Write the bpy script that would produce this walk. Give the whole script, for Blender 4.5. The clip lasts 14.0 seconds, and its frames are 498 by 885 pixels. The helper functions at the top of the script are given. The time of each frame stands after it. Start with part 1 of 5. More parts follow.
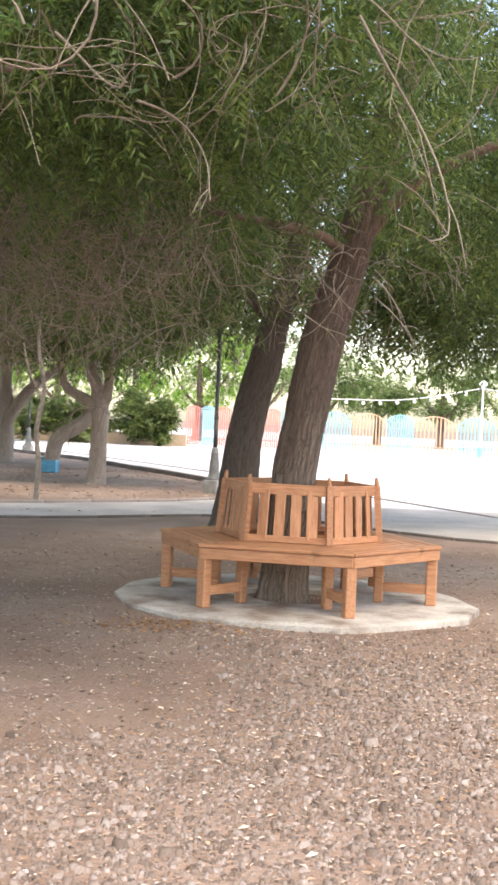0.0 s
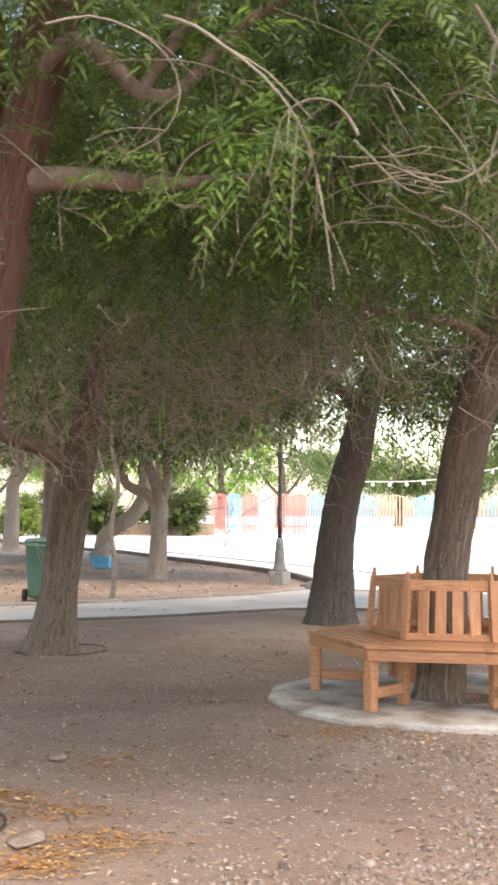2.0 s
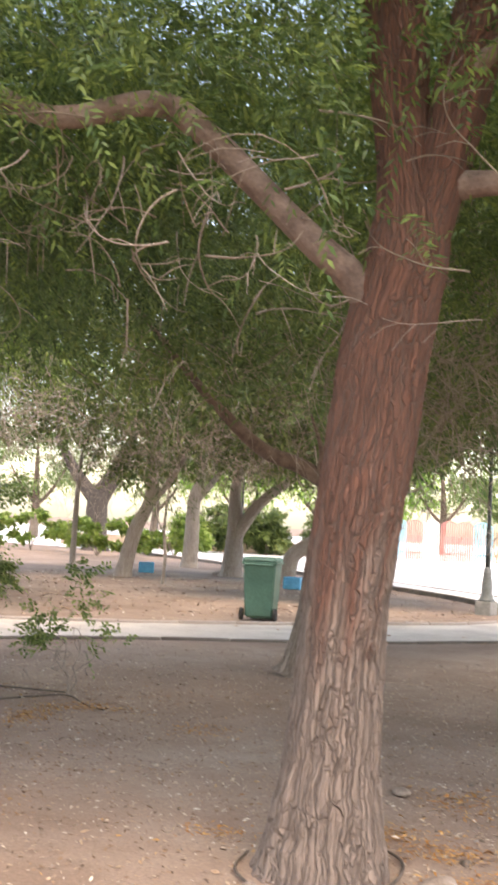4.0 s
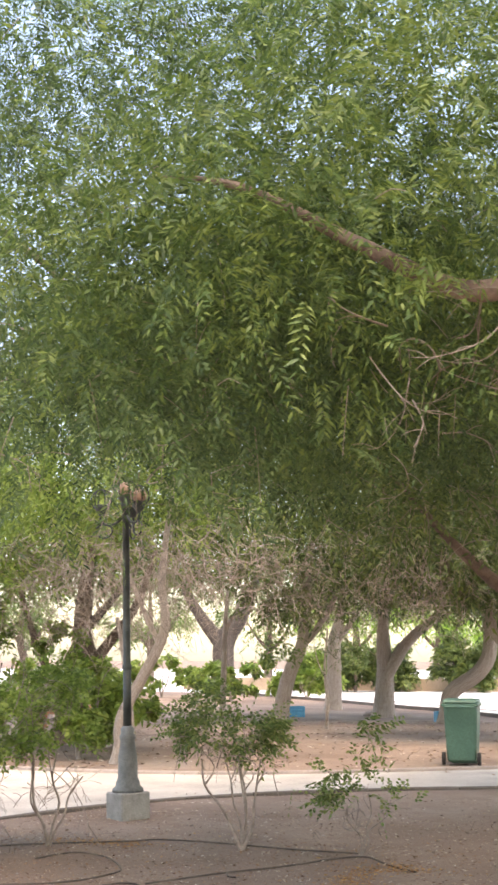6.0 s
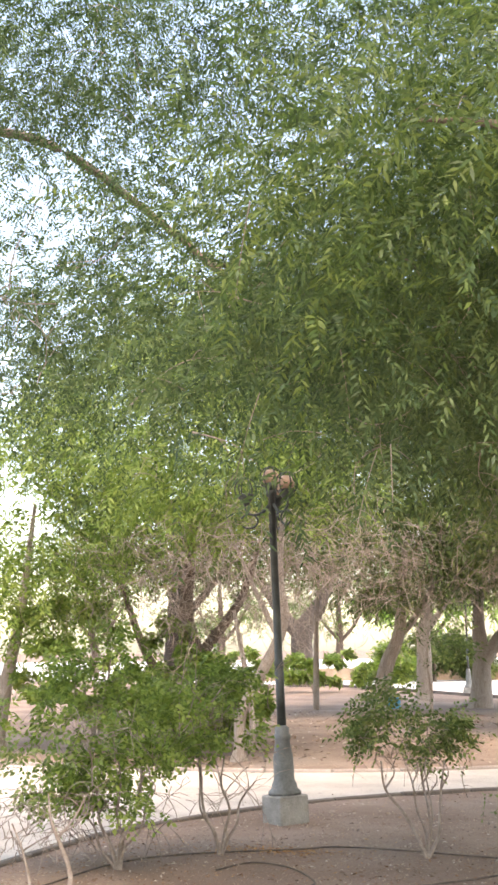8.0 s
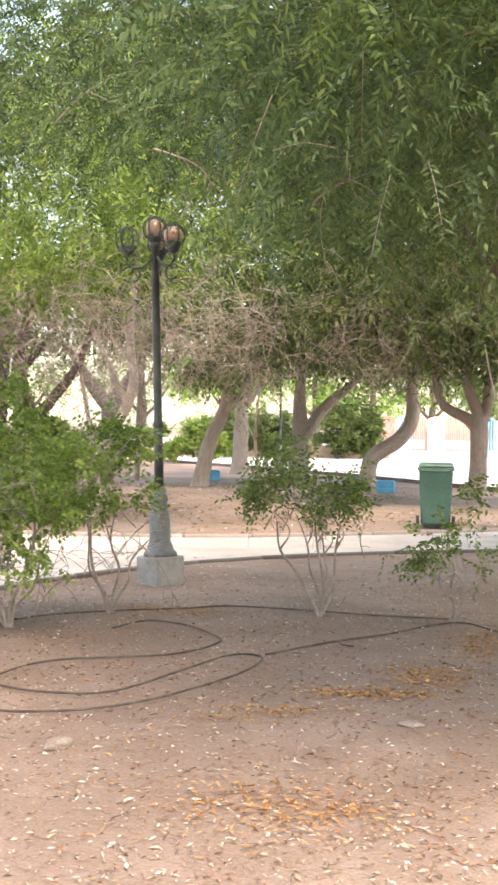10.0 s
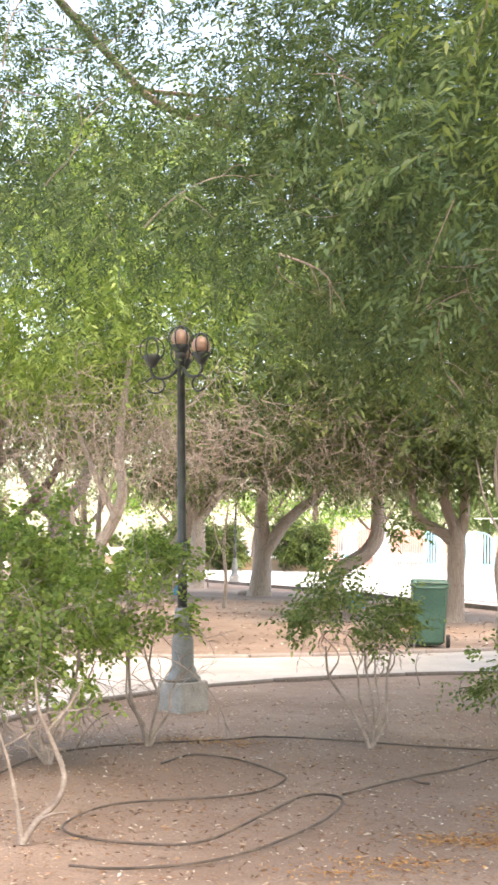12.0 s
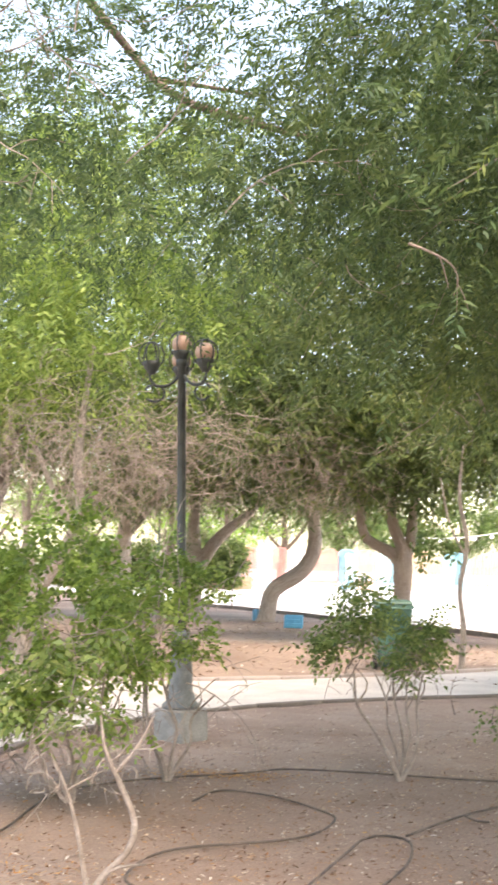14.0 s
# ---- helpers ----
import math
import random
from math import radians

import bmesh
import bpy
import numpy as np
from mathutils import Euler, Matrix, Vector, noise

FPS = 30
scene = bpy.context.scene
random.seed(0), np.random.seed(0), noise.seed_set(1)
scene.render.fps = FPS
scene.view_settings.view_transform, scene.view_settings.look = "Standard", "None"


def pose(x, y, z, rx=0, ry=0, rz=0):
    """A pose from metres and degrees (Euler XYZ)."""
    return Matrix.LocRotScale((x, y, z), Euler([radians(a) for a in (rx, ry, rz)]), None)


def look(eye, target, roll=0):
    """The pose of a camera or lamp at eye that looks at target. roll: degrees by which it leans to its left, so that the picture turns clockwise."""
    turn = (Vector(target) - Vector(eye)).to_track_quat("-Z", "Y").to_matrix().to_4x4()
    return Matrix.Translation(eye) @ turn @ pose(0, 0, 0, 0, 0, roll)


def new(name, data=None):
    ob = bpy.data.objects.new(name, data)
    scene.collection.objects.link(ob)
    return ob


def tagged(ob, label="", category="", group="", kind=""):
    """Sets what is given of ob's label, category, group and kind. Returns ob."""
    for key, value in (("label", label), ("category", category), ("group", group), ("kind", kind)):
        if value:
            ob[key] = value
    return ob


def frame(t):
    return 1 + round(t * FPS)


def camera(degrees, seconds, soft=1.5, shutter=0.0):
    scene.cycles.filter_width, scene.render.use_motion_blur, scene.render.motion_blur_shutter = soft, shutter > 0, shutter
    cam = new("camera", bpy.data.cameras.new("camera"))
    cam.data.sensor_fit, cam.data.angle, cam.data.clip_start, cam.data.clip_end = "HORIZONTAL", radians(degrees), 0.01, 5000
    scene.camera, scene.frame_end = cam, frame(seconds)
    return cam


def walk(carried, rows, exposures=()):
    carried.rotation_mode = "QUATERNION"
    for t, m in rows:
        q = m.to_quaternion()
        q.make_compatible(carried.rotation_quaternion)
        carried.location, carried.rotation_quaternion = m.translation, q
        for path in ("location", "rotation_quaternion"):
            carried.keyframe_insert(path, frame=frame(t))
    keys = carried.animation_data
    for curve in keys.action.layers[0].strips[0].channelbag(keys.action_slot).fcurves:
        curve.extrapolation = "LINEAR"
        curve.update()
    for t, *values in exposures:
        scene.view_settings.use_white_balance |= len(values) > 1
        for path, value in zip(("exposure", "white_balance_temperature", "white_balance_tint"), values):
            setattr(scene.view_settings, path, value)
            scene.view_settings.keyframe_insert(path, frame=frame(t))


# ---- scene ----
cam = camera(23.3, 14.0, 2.8, 0.2)
PATH = [
    (0, (0.148, -0.306, 1.459), (0.111, 1.693, 1.427), 2.5),
    (0.5, (-0.075, -0.174, 1.488), (-0.02, 1.825, 1.46), 2.2),
    (1, (-0.359, -0.168, 1.517), (-0.306, 1.832, 1.532), 0.6),
    (1.5, (-0.683, -0.151, 1.547), (-0.669, 1.848, 1.613), 0.7),
    (2, (-1.01, -0.163, 1.539), (-1.061, 1.834, 1.647), 0.4),
    (2.1, (-1.083, -0.146, 1.54), (-1.151, 1.849, 1.656), 1.1),
    (2.5, (-1.36, -0.078, 1.556), (-1.469, 1.916, 1.679), -0.2),
    (3, (-1.694, -0.104, 1.541), (-1.836, 1.889, 1.621), 2.1),
    (3.5, (-1.957, -0.065, 1.519), (-2.147, 1.925, 1.585), 1.1),
    (4, (-2.3, 0.058, 1.511), (-2.59, 2.032, 1.649), 2.8),
    (4.2, (-2.428, 0.053, 1.518), (-2.753, 2.016, 1.717), 2.3),
    (6.3, (-4.081, -0.346, 1.643), (-4.528, 1.57, 2.002), -0.1),
    (6.5, (-4.191, -0.327, 1.664), (-4.657, 1.584, 2.025), -0.3),
    (7, (-4.496, -0.197, 1.67), (-5.002, 1.702, 2.04), -0.9),
    (7.2, (-4.628, -0.157, 1.678), (-5.146, 1.737, 2.056), -0.7),
    (9.3, (-5.646, 0.485, 1.557), (-6.059, 2.438, 1.683), 0.4),
    (9.5, (-5.784, 0.51, 1.529), (-6.132, 2.478, 1.606), 0.9),
    (10, (-6.002, 0.529, 1.503), (-6.191, 2.52, 1.481), 0.8),
    (10.5, (-6.178, 0.576, 1.512), (-6.288, 2.572, 1.485), 1.7),
    (11, (-6.439, 0.703, 1.554), (-6.51, 2.699, 1.637), 0.9),
    (11.5, (-6.719, 0.794, 1.565), (-6.783, 2.788, 1.713), 2.3),
    (12, (-6.962, 0.917, 1.55), (-7.038, 2.909, 1.713), 1.1),
    (12.5, (-7.218, 1.11, 1.55), (-7.325, 3.1, 1.719), 0.8),
    (13, (-7.478, 1.296, 1.517), (-7.608, 3.286, 1.672), 1.0),
    (13.5, (-7.627, 1.347, 1.539), (-7.741, 3.338, 1.689), 0.4),
    (14, (-7.907, 1.513, 1.541), (-7.818, 3.502, 1.736), 1.6),
]
walk(cam, [(t, look(e, a, r)) for t, e, a, r in PATH], [(0.0, 2.03, 7900, 12), (3.0, 2.18, 8200, 13), (6.5, 2.32, 8500, 15), (10.0, 2.52, 8500, 14), (13.0, 2.7, 8500, 14), (14.0, 2.68, 8500, 14)])

# ---------------------------------------------------------------- light
SUN_EL, SUN_AZ = radians(62), radians(150)      # azimuth from +y towards +x
world = bpy.data.worlds.new("sky")
scene.world = world
world.use_nodes = True
wn = world.node_tree.nodes
sky = wn.new("ShaderNodeTexSky")
sky.sky_type, sky.sun_disc = "NISHITA", False
sky.sun_elevation, sky.sun_rotation = SUN_EL, SUN_AZ
sky.dust_density, sky.air_density, sky.ozone_density = 1.9, 1.0, 0.6
wn["Background"].inputs["Strength"].default_value = 0.15
world.node_tree.links.new(sky.outputs["Color"], wn["Background"].inputs["Color"])
sun = new("sun", bpy.data.lights.new("sun", "SUN"))
sun.data.energy, sun.data.angle, sun.data.color = 0.7, radians(40), (1.0, 0.95, 0.88)
sun_way = Vector((math.sin(SUN_AZ) * math.cos(SUN_EL), math.cos(SUN_AZ) * math.cos(SUN_EL), math.sin(SUN_EL)))
sun.matrix_world = look(sun_way * 60, (0, 0, 0))

# ---------------------------------------------------------------- materials


def material(name, rough=0.8, metal=0.0):
    m = bpy.data.materials.new(name)
    m.use_nodes = True
    p = m.node_tree.nodes["Principled BSDF"]
    p.inputs["Roughness"].default_value, p.inputs["Metallic"].default_value = rough, metal
    return m, m.node_tree, p


def node(nt, kind, **settings):
    n = nt.nodes.new(kind)
    for key, value in settings.items():
        if key in n.inputs:
            n.inputs[key].default_value = value
    return n


def coords(nt, scale=(1, 1, 1), space="Object"):
    tc, mp = nt.nodes.new("ShaderNodeTexCoord"), nt.nodes.new("ShaderNodeMapping")
    mp.inputs["Scale"].default_value = scale
    nt.links.new(tc.outputs[space], mp.inputs["Vector"])
    return mp.outputs["Vector"]


def noise_tex(nt, vec, scale, detail=4.0, rough=0.55):
    n = node(nt, "ShaderNodeTexNoise", Scale=scale, Detail=detail, Roughness=rough)
    nt.links.new(vec, n.inputs["Vector"])
    return n.outputs["Fac"]


def ramp(nt, fac, stops):
    r = nt.nodes.new("ShaderNodeValToRGB")
    els = r.color_ramp.elements
    while len(els) < len(stops):
        els.new(0.5)
    for e, (pos, col) in zip(els, stops):
        e.position, e.color = pos, (*col, 1)
    nt.links.new(fac, r.inputs["Fac"])
    return r.outputs["Color"]


def blend(nt, fac, a, b, mode="MIX"):
    m = nt.nodes.new("ShaderNodeMix")
    m.data_type, m.blend_type = "RGBA", mode
    for sock, value in ((m.inputs[0], fac), (m.inputs[6], a), (m.inputs[7], b)):
        if isinstance(value, (int, float)):
            sock.default_value = value
        elif isinstance(value, tuple):
            sock.default_value = (*value, 1)
        else:
            nt.links.new(value, sock)
    return m.outputs[2]


def bump(nt, p, fac, strength=0.4, distance=0.02):
    b = node(nt, "ShaderNodeBump", Strength=strength, Distance=distance)
    nt.links.new(fac, b.inputs["Height"])
    nt.links.new(b.outputs["Normal"], p.inputs["Normal"])


def speckled(name, stops, scale, fine, rough=0.85, strength=0.4, distance=0.02, stretch=(1, 1, 1), space="Object", metal=0.0):
    """A surface that varies at two scales: broad patches through a ramp, and a finer grain with relief."""
    m, nt, p = material(name, rough, metal)
    v = coords(nt, stretch, space)
    broad, grain = noise_tex(nt, v, scale, 5), noise_tex(nt, v, fine, 6, 0.65)
    col = ramp(nt, broad, stops)
    tone = ramp(nt, grain, [(0.3, (0.72, 0.72, 0.72)), (0.7, (1.15, 1.15, 1.15))])
    nt.links.new(blend(nt, 1.0, col, tone, "MULTIPLY"), p.inputs["Base Color"])
    bump(nt, p, grain, strength, distance)
    return m


def grain_coords(nt, scale):
    """Coordinates that run along a trunk and round it, as its bark does."""
    at, mp = nt.nodes.new("ShaderNodeAttribute"), nt.nodes.new("ShaderNodeMapping")
    at.attribute_name = "grain"
    mp.inputs["Scale"].default_value = scale
    nt.links.new(at.outputs["Vector"], mp.inputs["Vector"])
    return mp.outputs["Vector"]


def bark(name, dark, mid, light, red=None, plates=34.0):
    """Long wandering furrows between flat plates, with finer grain; red: inner bark that shows higher up."""
    m, nt, p = material(name, 0.92)
    v = grain_coords(nt, (1, 1, 0.055))
    warp = node(nt, "ShaderNodeTexNoise", Scale=7.0, Detail=3.0)
    nt.links.new(grain_coords(nt, (1, 1, 0.8)), warp.inputs["Vector"])
    v = blend(nt, 0.045, v, warp.outputs["Color"])
    edges = []
    for cell, wide in ((plates, 0.075), (plates * 1.9, 0.06)):
        vo = node(nt, "ShaderNodeTexVoronoi", Scale=cell)
        vo.feature = "DISTANCE_TO_EDGE"
        nt.links.new(v, vo.inputs["Vector"])
        edges.append(ramp(nt, vo.outputs["Distance"], [(0.0, (0.3, 0.3, 0.3)), (wide * 0.35, (0.55, 0.55, 0.55)), (wide, (1, 1, 1))]))
    lines = ramp(nt, noise_tex(nt, v, 60, 4, 0.65), [(0.36, (0.62, 0.62, 0.62)), (0.52, (1, 1, 1))])
    crack = blend(nt, 1.0, blend(nt, 0.7, edges[0], blend(nt, 1.0, edges[0], edges[1], "MULTIPLY")), lines, "MULTIPLY")
    grain = noise_tex(nt, grain_coords(nt, (1, 1, 0.2)), 70, 6, 0.7)
    patch = noise_tex(nt, grain_coords(nt, (1, 1, 0.13)), 17.0, 5)
    col = ramp(nt, grain, [(0.3, mid), (0.7, light)])
    if red:
        z = node(nt, "ShaderNodeSeparateXYZ")
        nt.links.new(coords(nt), z.inputs[0])
        up = node(nt, "ShaderNodeMapRange")
        up.inputs["From Min"].default_value, up.inputs["From Max"].default_value = 0.2, 2.9
        nt.links.new(z.outputs["Z"], up.inputs["Value"])
        add = node(nt, "ShaderNodeMath")
        side = noise_tex(nt, grain_coords(nt, (1, 1, 0.12)), 4.5, 2)
        both = node(nt, "ShaderNodeMath")
        nt.links.new(patch, both.inputs[0]), nt.links.new(side, both.inputs[1])
        both.operation = "ADD"
        half = node(nt, "ShaderNodeMath")
        half.operation = "MULTIPLY"
        nt.links.new(both.outputs[0], half.inputs[0])
        half.inputs[1].default_value = 0.5
        nt.links.new(up.outputs[0], add.inputs[0]), nt.links.new(half.outputs[0], add.inputs[1])
        col = blend(nt, ramp(nt, add.outputs[0], [(0.78, (0, 0, 0)), (1.18, (0.9, 0.9, 0.9))]), col, blend(nt, ramp(nt, grain, [(0.35, (0, 0, 0)), (0.7, (1, 1, 1))]), tuple(c * 0.62 for c in red), red))
    else:
        col = blend(nt, ramp(nt, patch, [(0.4, (0, 0, 0)), (0.7, (0.5, 0.5, 0.5))]), col, mid)
    nt.links.new(blend(nt, crack, dark, col), p.inputs["Base Color"])
    bump(nt, p, blend(nt, 0.3, crack, grain), 1.0, 0.03)
    return m


def leaf_material(name, deep, mid, pale):
    m, nt, p = material(name, 0.5)
    geo = nt.nodes.new("ShaderNodeNewGeometry")
    patch = noise_tex(nt, coords(nt, (1, 1, 1)), 0.9, 3)
    add = node(nt, "ShaderNodeMath")
    add.operation = "MULTIPLY_ADD"
    nt.links.new(geo.outputs["Random Per Island"], add.inputs[0])
    add.inputs[1].default_value = 0.5
    nt.links.new(patch, add.inputs[2])
    col = ramp(nt, add.outputs[0], [(0.4, deep), (0.72, mid), (1.0, pale)])
    nt.links.new(col, p.inputs["Base Color"])
    tr = nt.nodes.new("ShaderNodeBsdfTranslucent")
    nt.links.new(col, tr.inputs["Color"])
    mix = nt.nodes.new("ShaderNodeMixShader")
    mix.inputs[0].default_value = 0.5
    nt.links.new(p.outputs[0], mix.inputs[1]), nt.links.new(tr.outputs[0], mix.inputs[2])
    nt.links.new(mix.outputs[0], nt.nodes["Material Output"].inputs["Surface"])
    return m


def island_colours(name, stops, rough=0.8):
    m, nt, p = material(name, rough)
    geo = nt.nodes.new("ShaderNodeNewGeometry")
    col = ramp(nt, geo.outputs["Random Per Island"], stops)
    grain = noise_tex(nt, coords(nt), 90, 4)
    tone = ramp(nt, grain, [(0.3, (0.75, 0.75, 0.75)), (0.7, (1.1, 1.1, 1.1))])
    nt.links.new(blend(nt, 1.0, col, tone, "MULTIPLY"), p.inputs["Base Color"])
    bump(nt, p, grain, 0.3, 0.004)
    return m


def wood_material(name, dark, light):
    m, nt, p = material(name, 0.5)
    info = nt.nodes.new("ShaderNodeObjectInfo")
    v = coords(nt, (1, 1, 1), "Object")
    shift = nt.nodes.new("ShaderNodeVectorMath")
    nt.links.new(v, shift.inputs[0]), nt.links.new(info.outputs["Random"], shift.inputs[1])
    mp = nt.nodes.new("ShaderNodeMapping")
    mp.inputs["Scale"].default_value = (3, 28, 28)
    nt.links.new(shift.outputs[0], mp.inputs["Vector"])
    grain = noise_tex(nt, mp.outputs[0], 2.0, 6, 0.65)
    col = ramp(nt, grain, [(0.3, dark), (0.68, light)])
    knots = noise_tex(nt, v, 5.0, 2)
    col = blend(nt, ramp(nt, knots, [(0.66, (0, 0, 0)), (0.74, (0.6, 0.6, 0.6))]), col, tuple(c * 0.45 for c in dark))
    tone = ramp(nt, info.outputs["Random"], [(0, (0.82, 0.80, 0.78)), (1, (1.12, 1.12, 1.12))])
    nt.links.new(blend(nt, 1.0, col, tone, "MULTIPLY"), p.inputs["Base Color"])
    bump(nt, p, grain, 0.25, 0.004)
    return m


def ground_material():
    m, nt, p = material("dirt", 0.95)
    v = coords(nt)
    broad, mid, fine = noise_tex(nt, v, 0.45, 4), noise_tex(nt, v, 3.2, 5), noise_tex(nt, v, 55, 5, 0.7)
    col = ramp(nt, broad, [(0.35, (0.215, 0.147, 0.110)), (0.55, (0.295, 0.212, 0.166)), (0.7, (0.335, 0.258, 0.212))])
    col = blend(nt, ramp(nt, mid, [(0.45, (0, 0, 0)), (0.75, (0.5, 0.5, 0.5))]), col, (0.205, 0.125, 0.088))
    tone = ramp(nt, fine, [(0.3, (0.7, 0.7, 0.7)), (0.7, (1.2, 1.2, 1.2))])
    nt.links.new(blend(nt, 1.0, col, tone, "MULTIPLY"), p.inputs["Base Color"])
    bump(nt, p, blend(nt, 0.5, mid, fine), 0.5, 0.03)
    return m


DIRT = ground_material()
CONCRETE = speckled("path_concrete", [(0.35, (0.44, 0.39, 0.345)), (0.65, (0.58, 0.525, 0.47))], 1.2, 60, 0.85, 0.2, 0.01)
PLAZA = speckled("plaza_concrete", [(0.35, (0.62, 0.61, 0.60)), (0.65, (0.74, 0.73, 0.72))], 0.5, 30, 0.85, 0.15, 0.01)
KERB = speckled("kerb_stone", [(0.35, (0.34, 0.28, 0.25)), (0.65, (0.46, 0.40, 0.37))], 2.0, 40, 0.9)
DARK_KERB = speckled("weathered_kerb", [(0.35, (0.12, 0.10, 0.09)), (0.65, (0.22, 0.19, 0.17))], 2.0, 40, 0.9)
SLAB = speckled("slab_concrete", [(0.38, (0.27, 0.21, 0.17)), (0.5, (0.46, 0.42, 0.37)), (0.66, (0.60, 0.57, 0.52))], 2.4, 50, 0.85, 0.3)
PLINTH = speckled("plinth_concrete", [(0.35, (0.22, 0.22, 0.21)), (0.65, (0.34, 0.33, 0.32))], 5, 70, 0.9, 0.3)
BARK_RED = bark("bark_reddish", (0.098, 0.070, 0.058), (0.215, 0.158, 0.130), (0.285, 0.218, 0.184), (0.21, 0.085, 0.055))
BARK_GREY = bark("bark_grey_brown", (0.075, 0.058, 0.047), (0.225, 0.17, 0.135), (0.32, 0.255, 0.21), (0.20, 0.138, 0.11))
BARK_DARK = bark("bark_dark", (0.042, 0.034, 0.03), (0.105, 0.084, 0.074), (0.165, 0.136, 0.12))
BARK_PALE = bark("bark_pale", (0.26, 0.20, 0.17), (0.42, 0.35, 0.30), (0.56, 0.49, 0.43))
BARK_LIMB = speckled("limb_bark", [(0.35, (0.13, 0.088, 0.07)), (0.65, (0.23, 0.165, 0.135))], 9, 55, 0.9, 0.6, 0.01)
TWIG = speckled("dead_twig", [(0.35, (0.22, 0.175, 0.145)), (0.65, (0.39, 0.325, 0.28))], 4, 60, 0.9)
TWIG_PALE = speckled("pale_twig", [(0.35, (0.16, 0.125, 0.095)), (0.65, (0.28, 0.232, 0.18))], 4, 60, 0.85)
STEM = speckled("shrub_stem", [(0.35, (0.21, 0.165, 0.135)), (0.65, (0.36, 0.30, 0.26))], 8, 70, 0.85)
LEAF = leaf_material("leaf_olive", (0.046, 0.070, 0.026), (0.095, 0.145, 0.045), (0.19, 0.235, 0.07))
LEAF_NEAR = leaf_material("leaf_feathery", (0.042, 0.074, 0.027), (0.090, 0.155, 0.045), (0.20, 0.27, 0.07))
LEAF_FRESH = leaf_material("leaf_fresh", (0.085, 0.14, 0.032), (0.175, 0.27, 0.055), (0.33, 0.42, 0.11))
# lime leaves with strong sunlight put into the colour
LEAF_SUNLIT_LIME = leaf_material("leaf_sunlit_lime", (0.10, 0.20, 0.03), (0.18, 0.34, 0.05), (0.32, 0.48, 0.09))
LEAF_BOUGH = leaf_material("leaf_bough", (0.036, 0.068, 0.030), (0.074, 0.130, 0.046), (0.14, 0.20, 0.07))
# vivid green that stands for leaf clumps caught by the light
LEAF_LIT_GREEN = leaf_material("leaf_lit_green", (0.045, 0.095, 0.022), (0.09, 0.175, 0.035), (0.16, 0.26, 0.05))
LEAF_SHRUB = leaf_material("leaf_shrub", (0.078, 0.125, 0.04), (0.145, 0.215, 0.064), (0.28, 0.33, 0.11))
LEAF_FAR = leaf_material("leaf_far", (0.07, 0.12, 0.04), (0.13, 0.20, 0.06), (0.22, 0.30, 0.10))
WOOD = wood_material("varnished_pine", (0.36, 0.15, 0.075), (0.56, 0.29, 0.155))
LAMP_IRON = speckled("lamp_iron", [(0.35, (0.020, 0.026, 0.026)), (0.65, (0.05, 0.058, 0.055))], 6, 50, 0.5, 0.2, 0.004)
LAMP_BASE = speckled("lamp_base_iron", [(0.35, (0.10, 0.11, 0.11)), (0.65, (0.18, 0.19, 0.19))], 6, 50, 0.55, 0.2, 0.004)
GLOBE = speckled("lamp_globe", [(0.35, (0.36, 0.22, 0.165)), (0.65, (0.50, 0.34, 0.26))], 6, 30, 0.3, 0.05, 0.002)
BIN_GREEN = speckled("bin_plastic", [(0.35, (0.045, 0.12, 0.088)), (0.65, (0.07, 0.165, 0.125))], 2, 40, 0.5, 0.1, 0.004)
RUBBER = speckled("rubber", [(0.35, (0.018, 0.018, 0.018)), (0.65, (0.035, 0.033, 0.03))], 5, 60, 0.8)
HOSE = speckled("hose_plastic", [(0.35, (0.045, 0.033, 0.027)), (0.65, (0.15, 0.11, 0.088))], 5, 60, 0.7)
BLUE = speckled("crate_plastic", [(0.35, (0.06, 0.32, 0.55)), (0.65, (0.10, 0.42, 0.66))], 4, 50, 0.5, 0.1, 0.004)
WHITE_PAINT = speckled("white_paint", [(0.35, (0.72, 0.72, 0.70)), (0.65, (0.82, 0.82, 0.81))], 2, 40, 0.6, 0.1, 0.004)
RED_PAINT = speckled("red_paint", [(0.35, (0.60, 0.21, 0.18)), (0.65, (0.70, 0.30, 0.26))], 3, 40, 0.55, 0.1, 0.004)
BLUE_PAINT = speckled("blue_paint", [(0.35, (0.20, 0.50, 0.64)), (0.65, (0.30, 0.60, 0.72))], 3, 40, 0.55, 0.1, 0.004)
ORANGE_PAINT = speckled("orange_paint", [(0.35, (0.66, 0.40, 0.26)), (0.65, (0.74, 0.50, 0.34))], 3, 40, 0.55, 0.1, 0.004)
TAN_WALL = speckled("tan_render", [(0.35, (0.30, 0.22, 0.15)), (0.65, (0.42, 0.32, 0.23))], 1, 30, 0.9)
ROCK = speckled("rock", [(0.35, (0.23, 0.17, 0.135)), (0.65, (0.37, 0.295, 0.25))], 8, 60, 0.9, 0.5)
GRAVEL = island_colours("gravel", [(0.0, (0.115, 0.085, 0.068)), (0.35, (0.195, 0.148, 0.120)), (0.75, (0.258, 0.206, 0.176)), (1.0, (0.36, 0.312, 0.286))], 0.8)
GOLD_BROWN = island_colours("brown_leaf", [(0.0, (0.10, 0.045, 0.025)), (0.5, (0.24, 0.11, 0.05)), (1.0, (0.42, 0.25, 0.13))], 0.8)
LITTER = island_colours("leaf_litter", [(0.0, (0.13, 0.075, 0.05)), (0.4, (0.32, 0.20, 0.125)), (0.75, (0.50, 0.38, 0.28)), (1.0, (0.68, 0.60, 0.52))], 0.85)
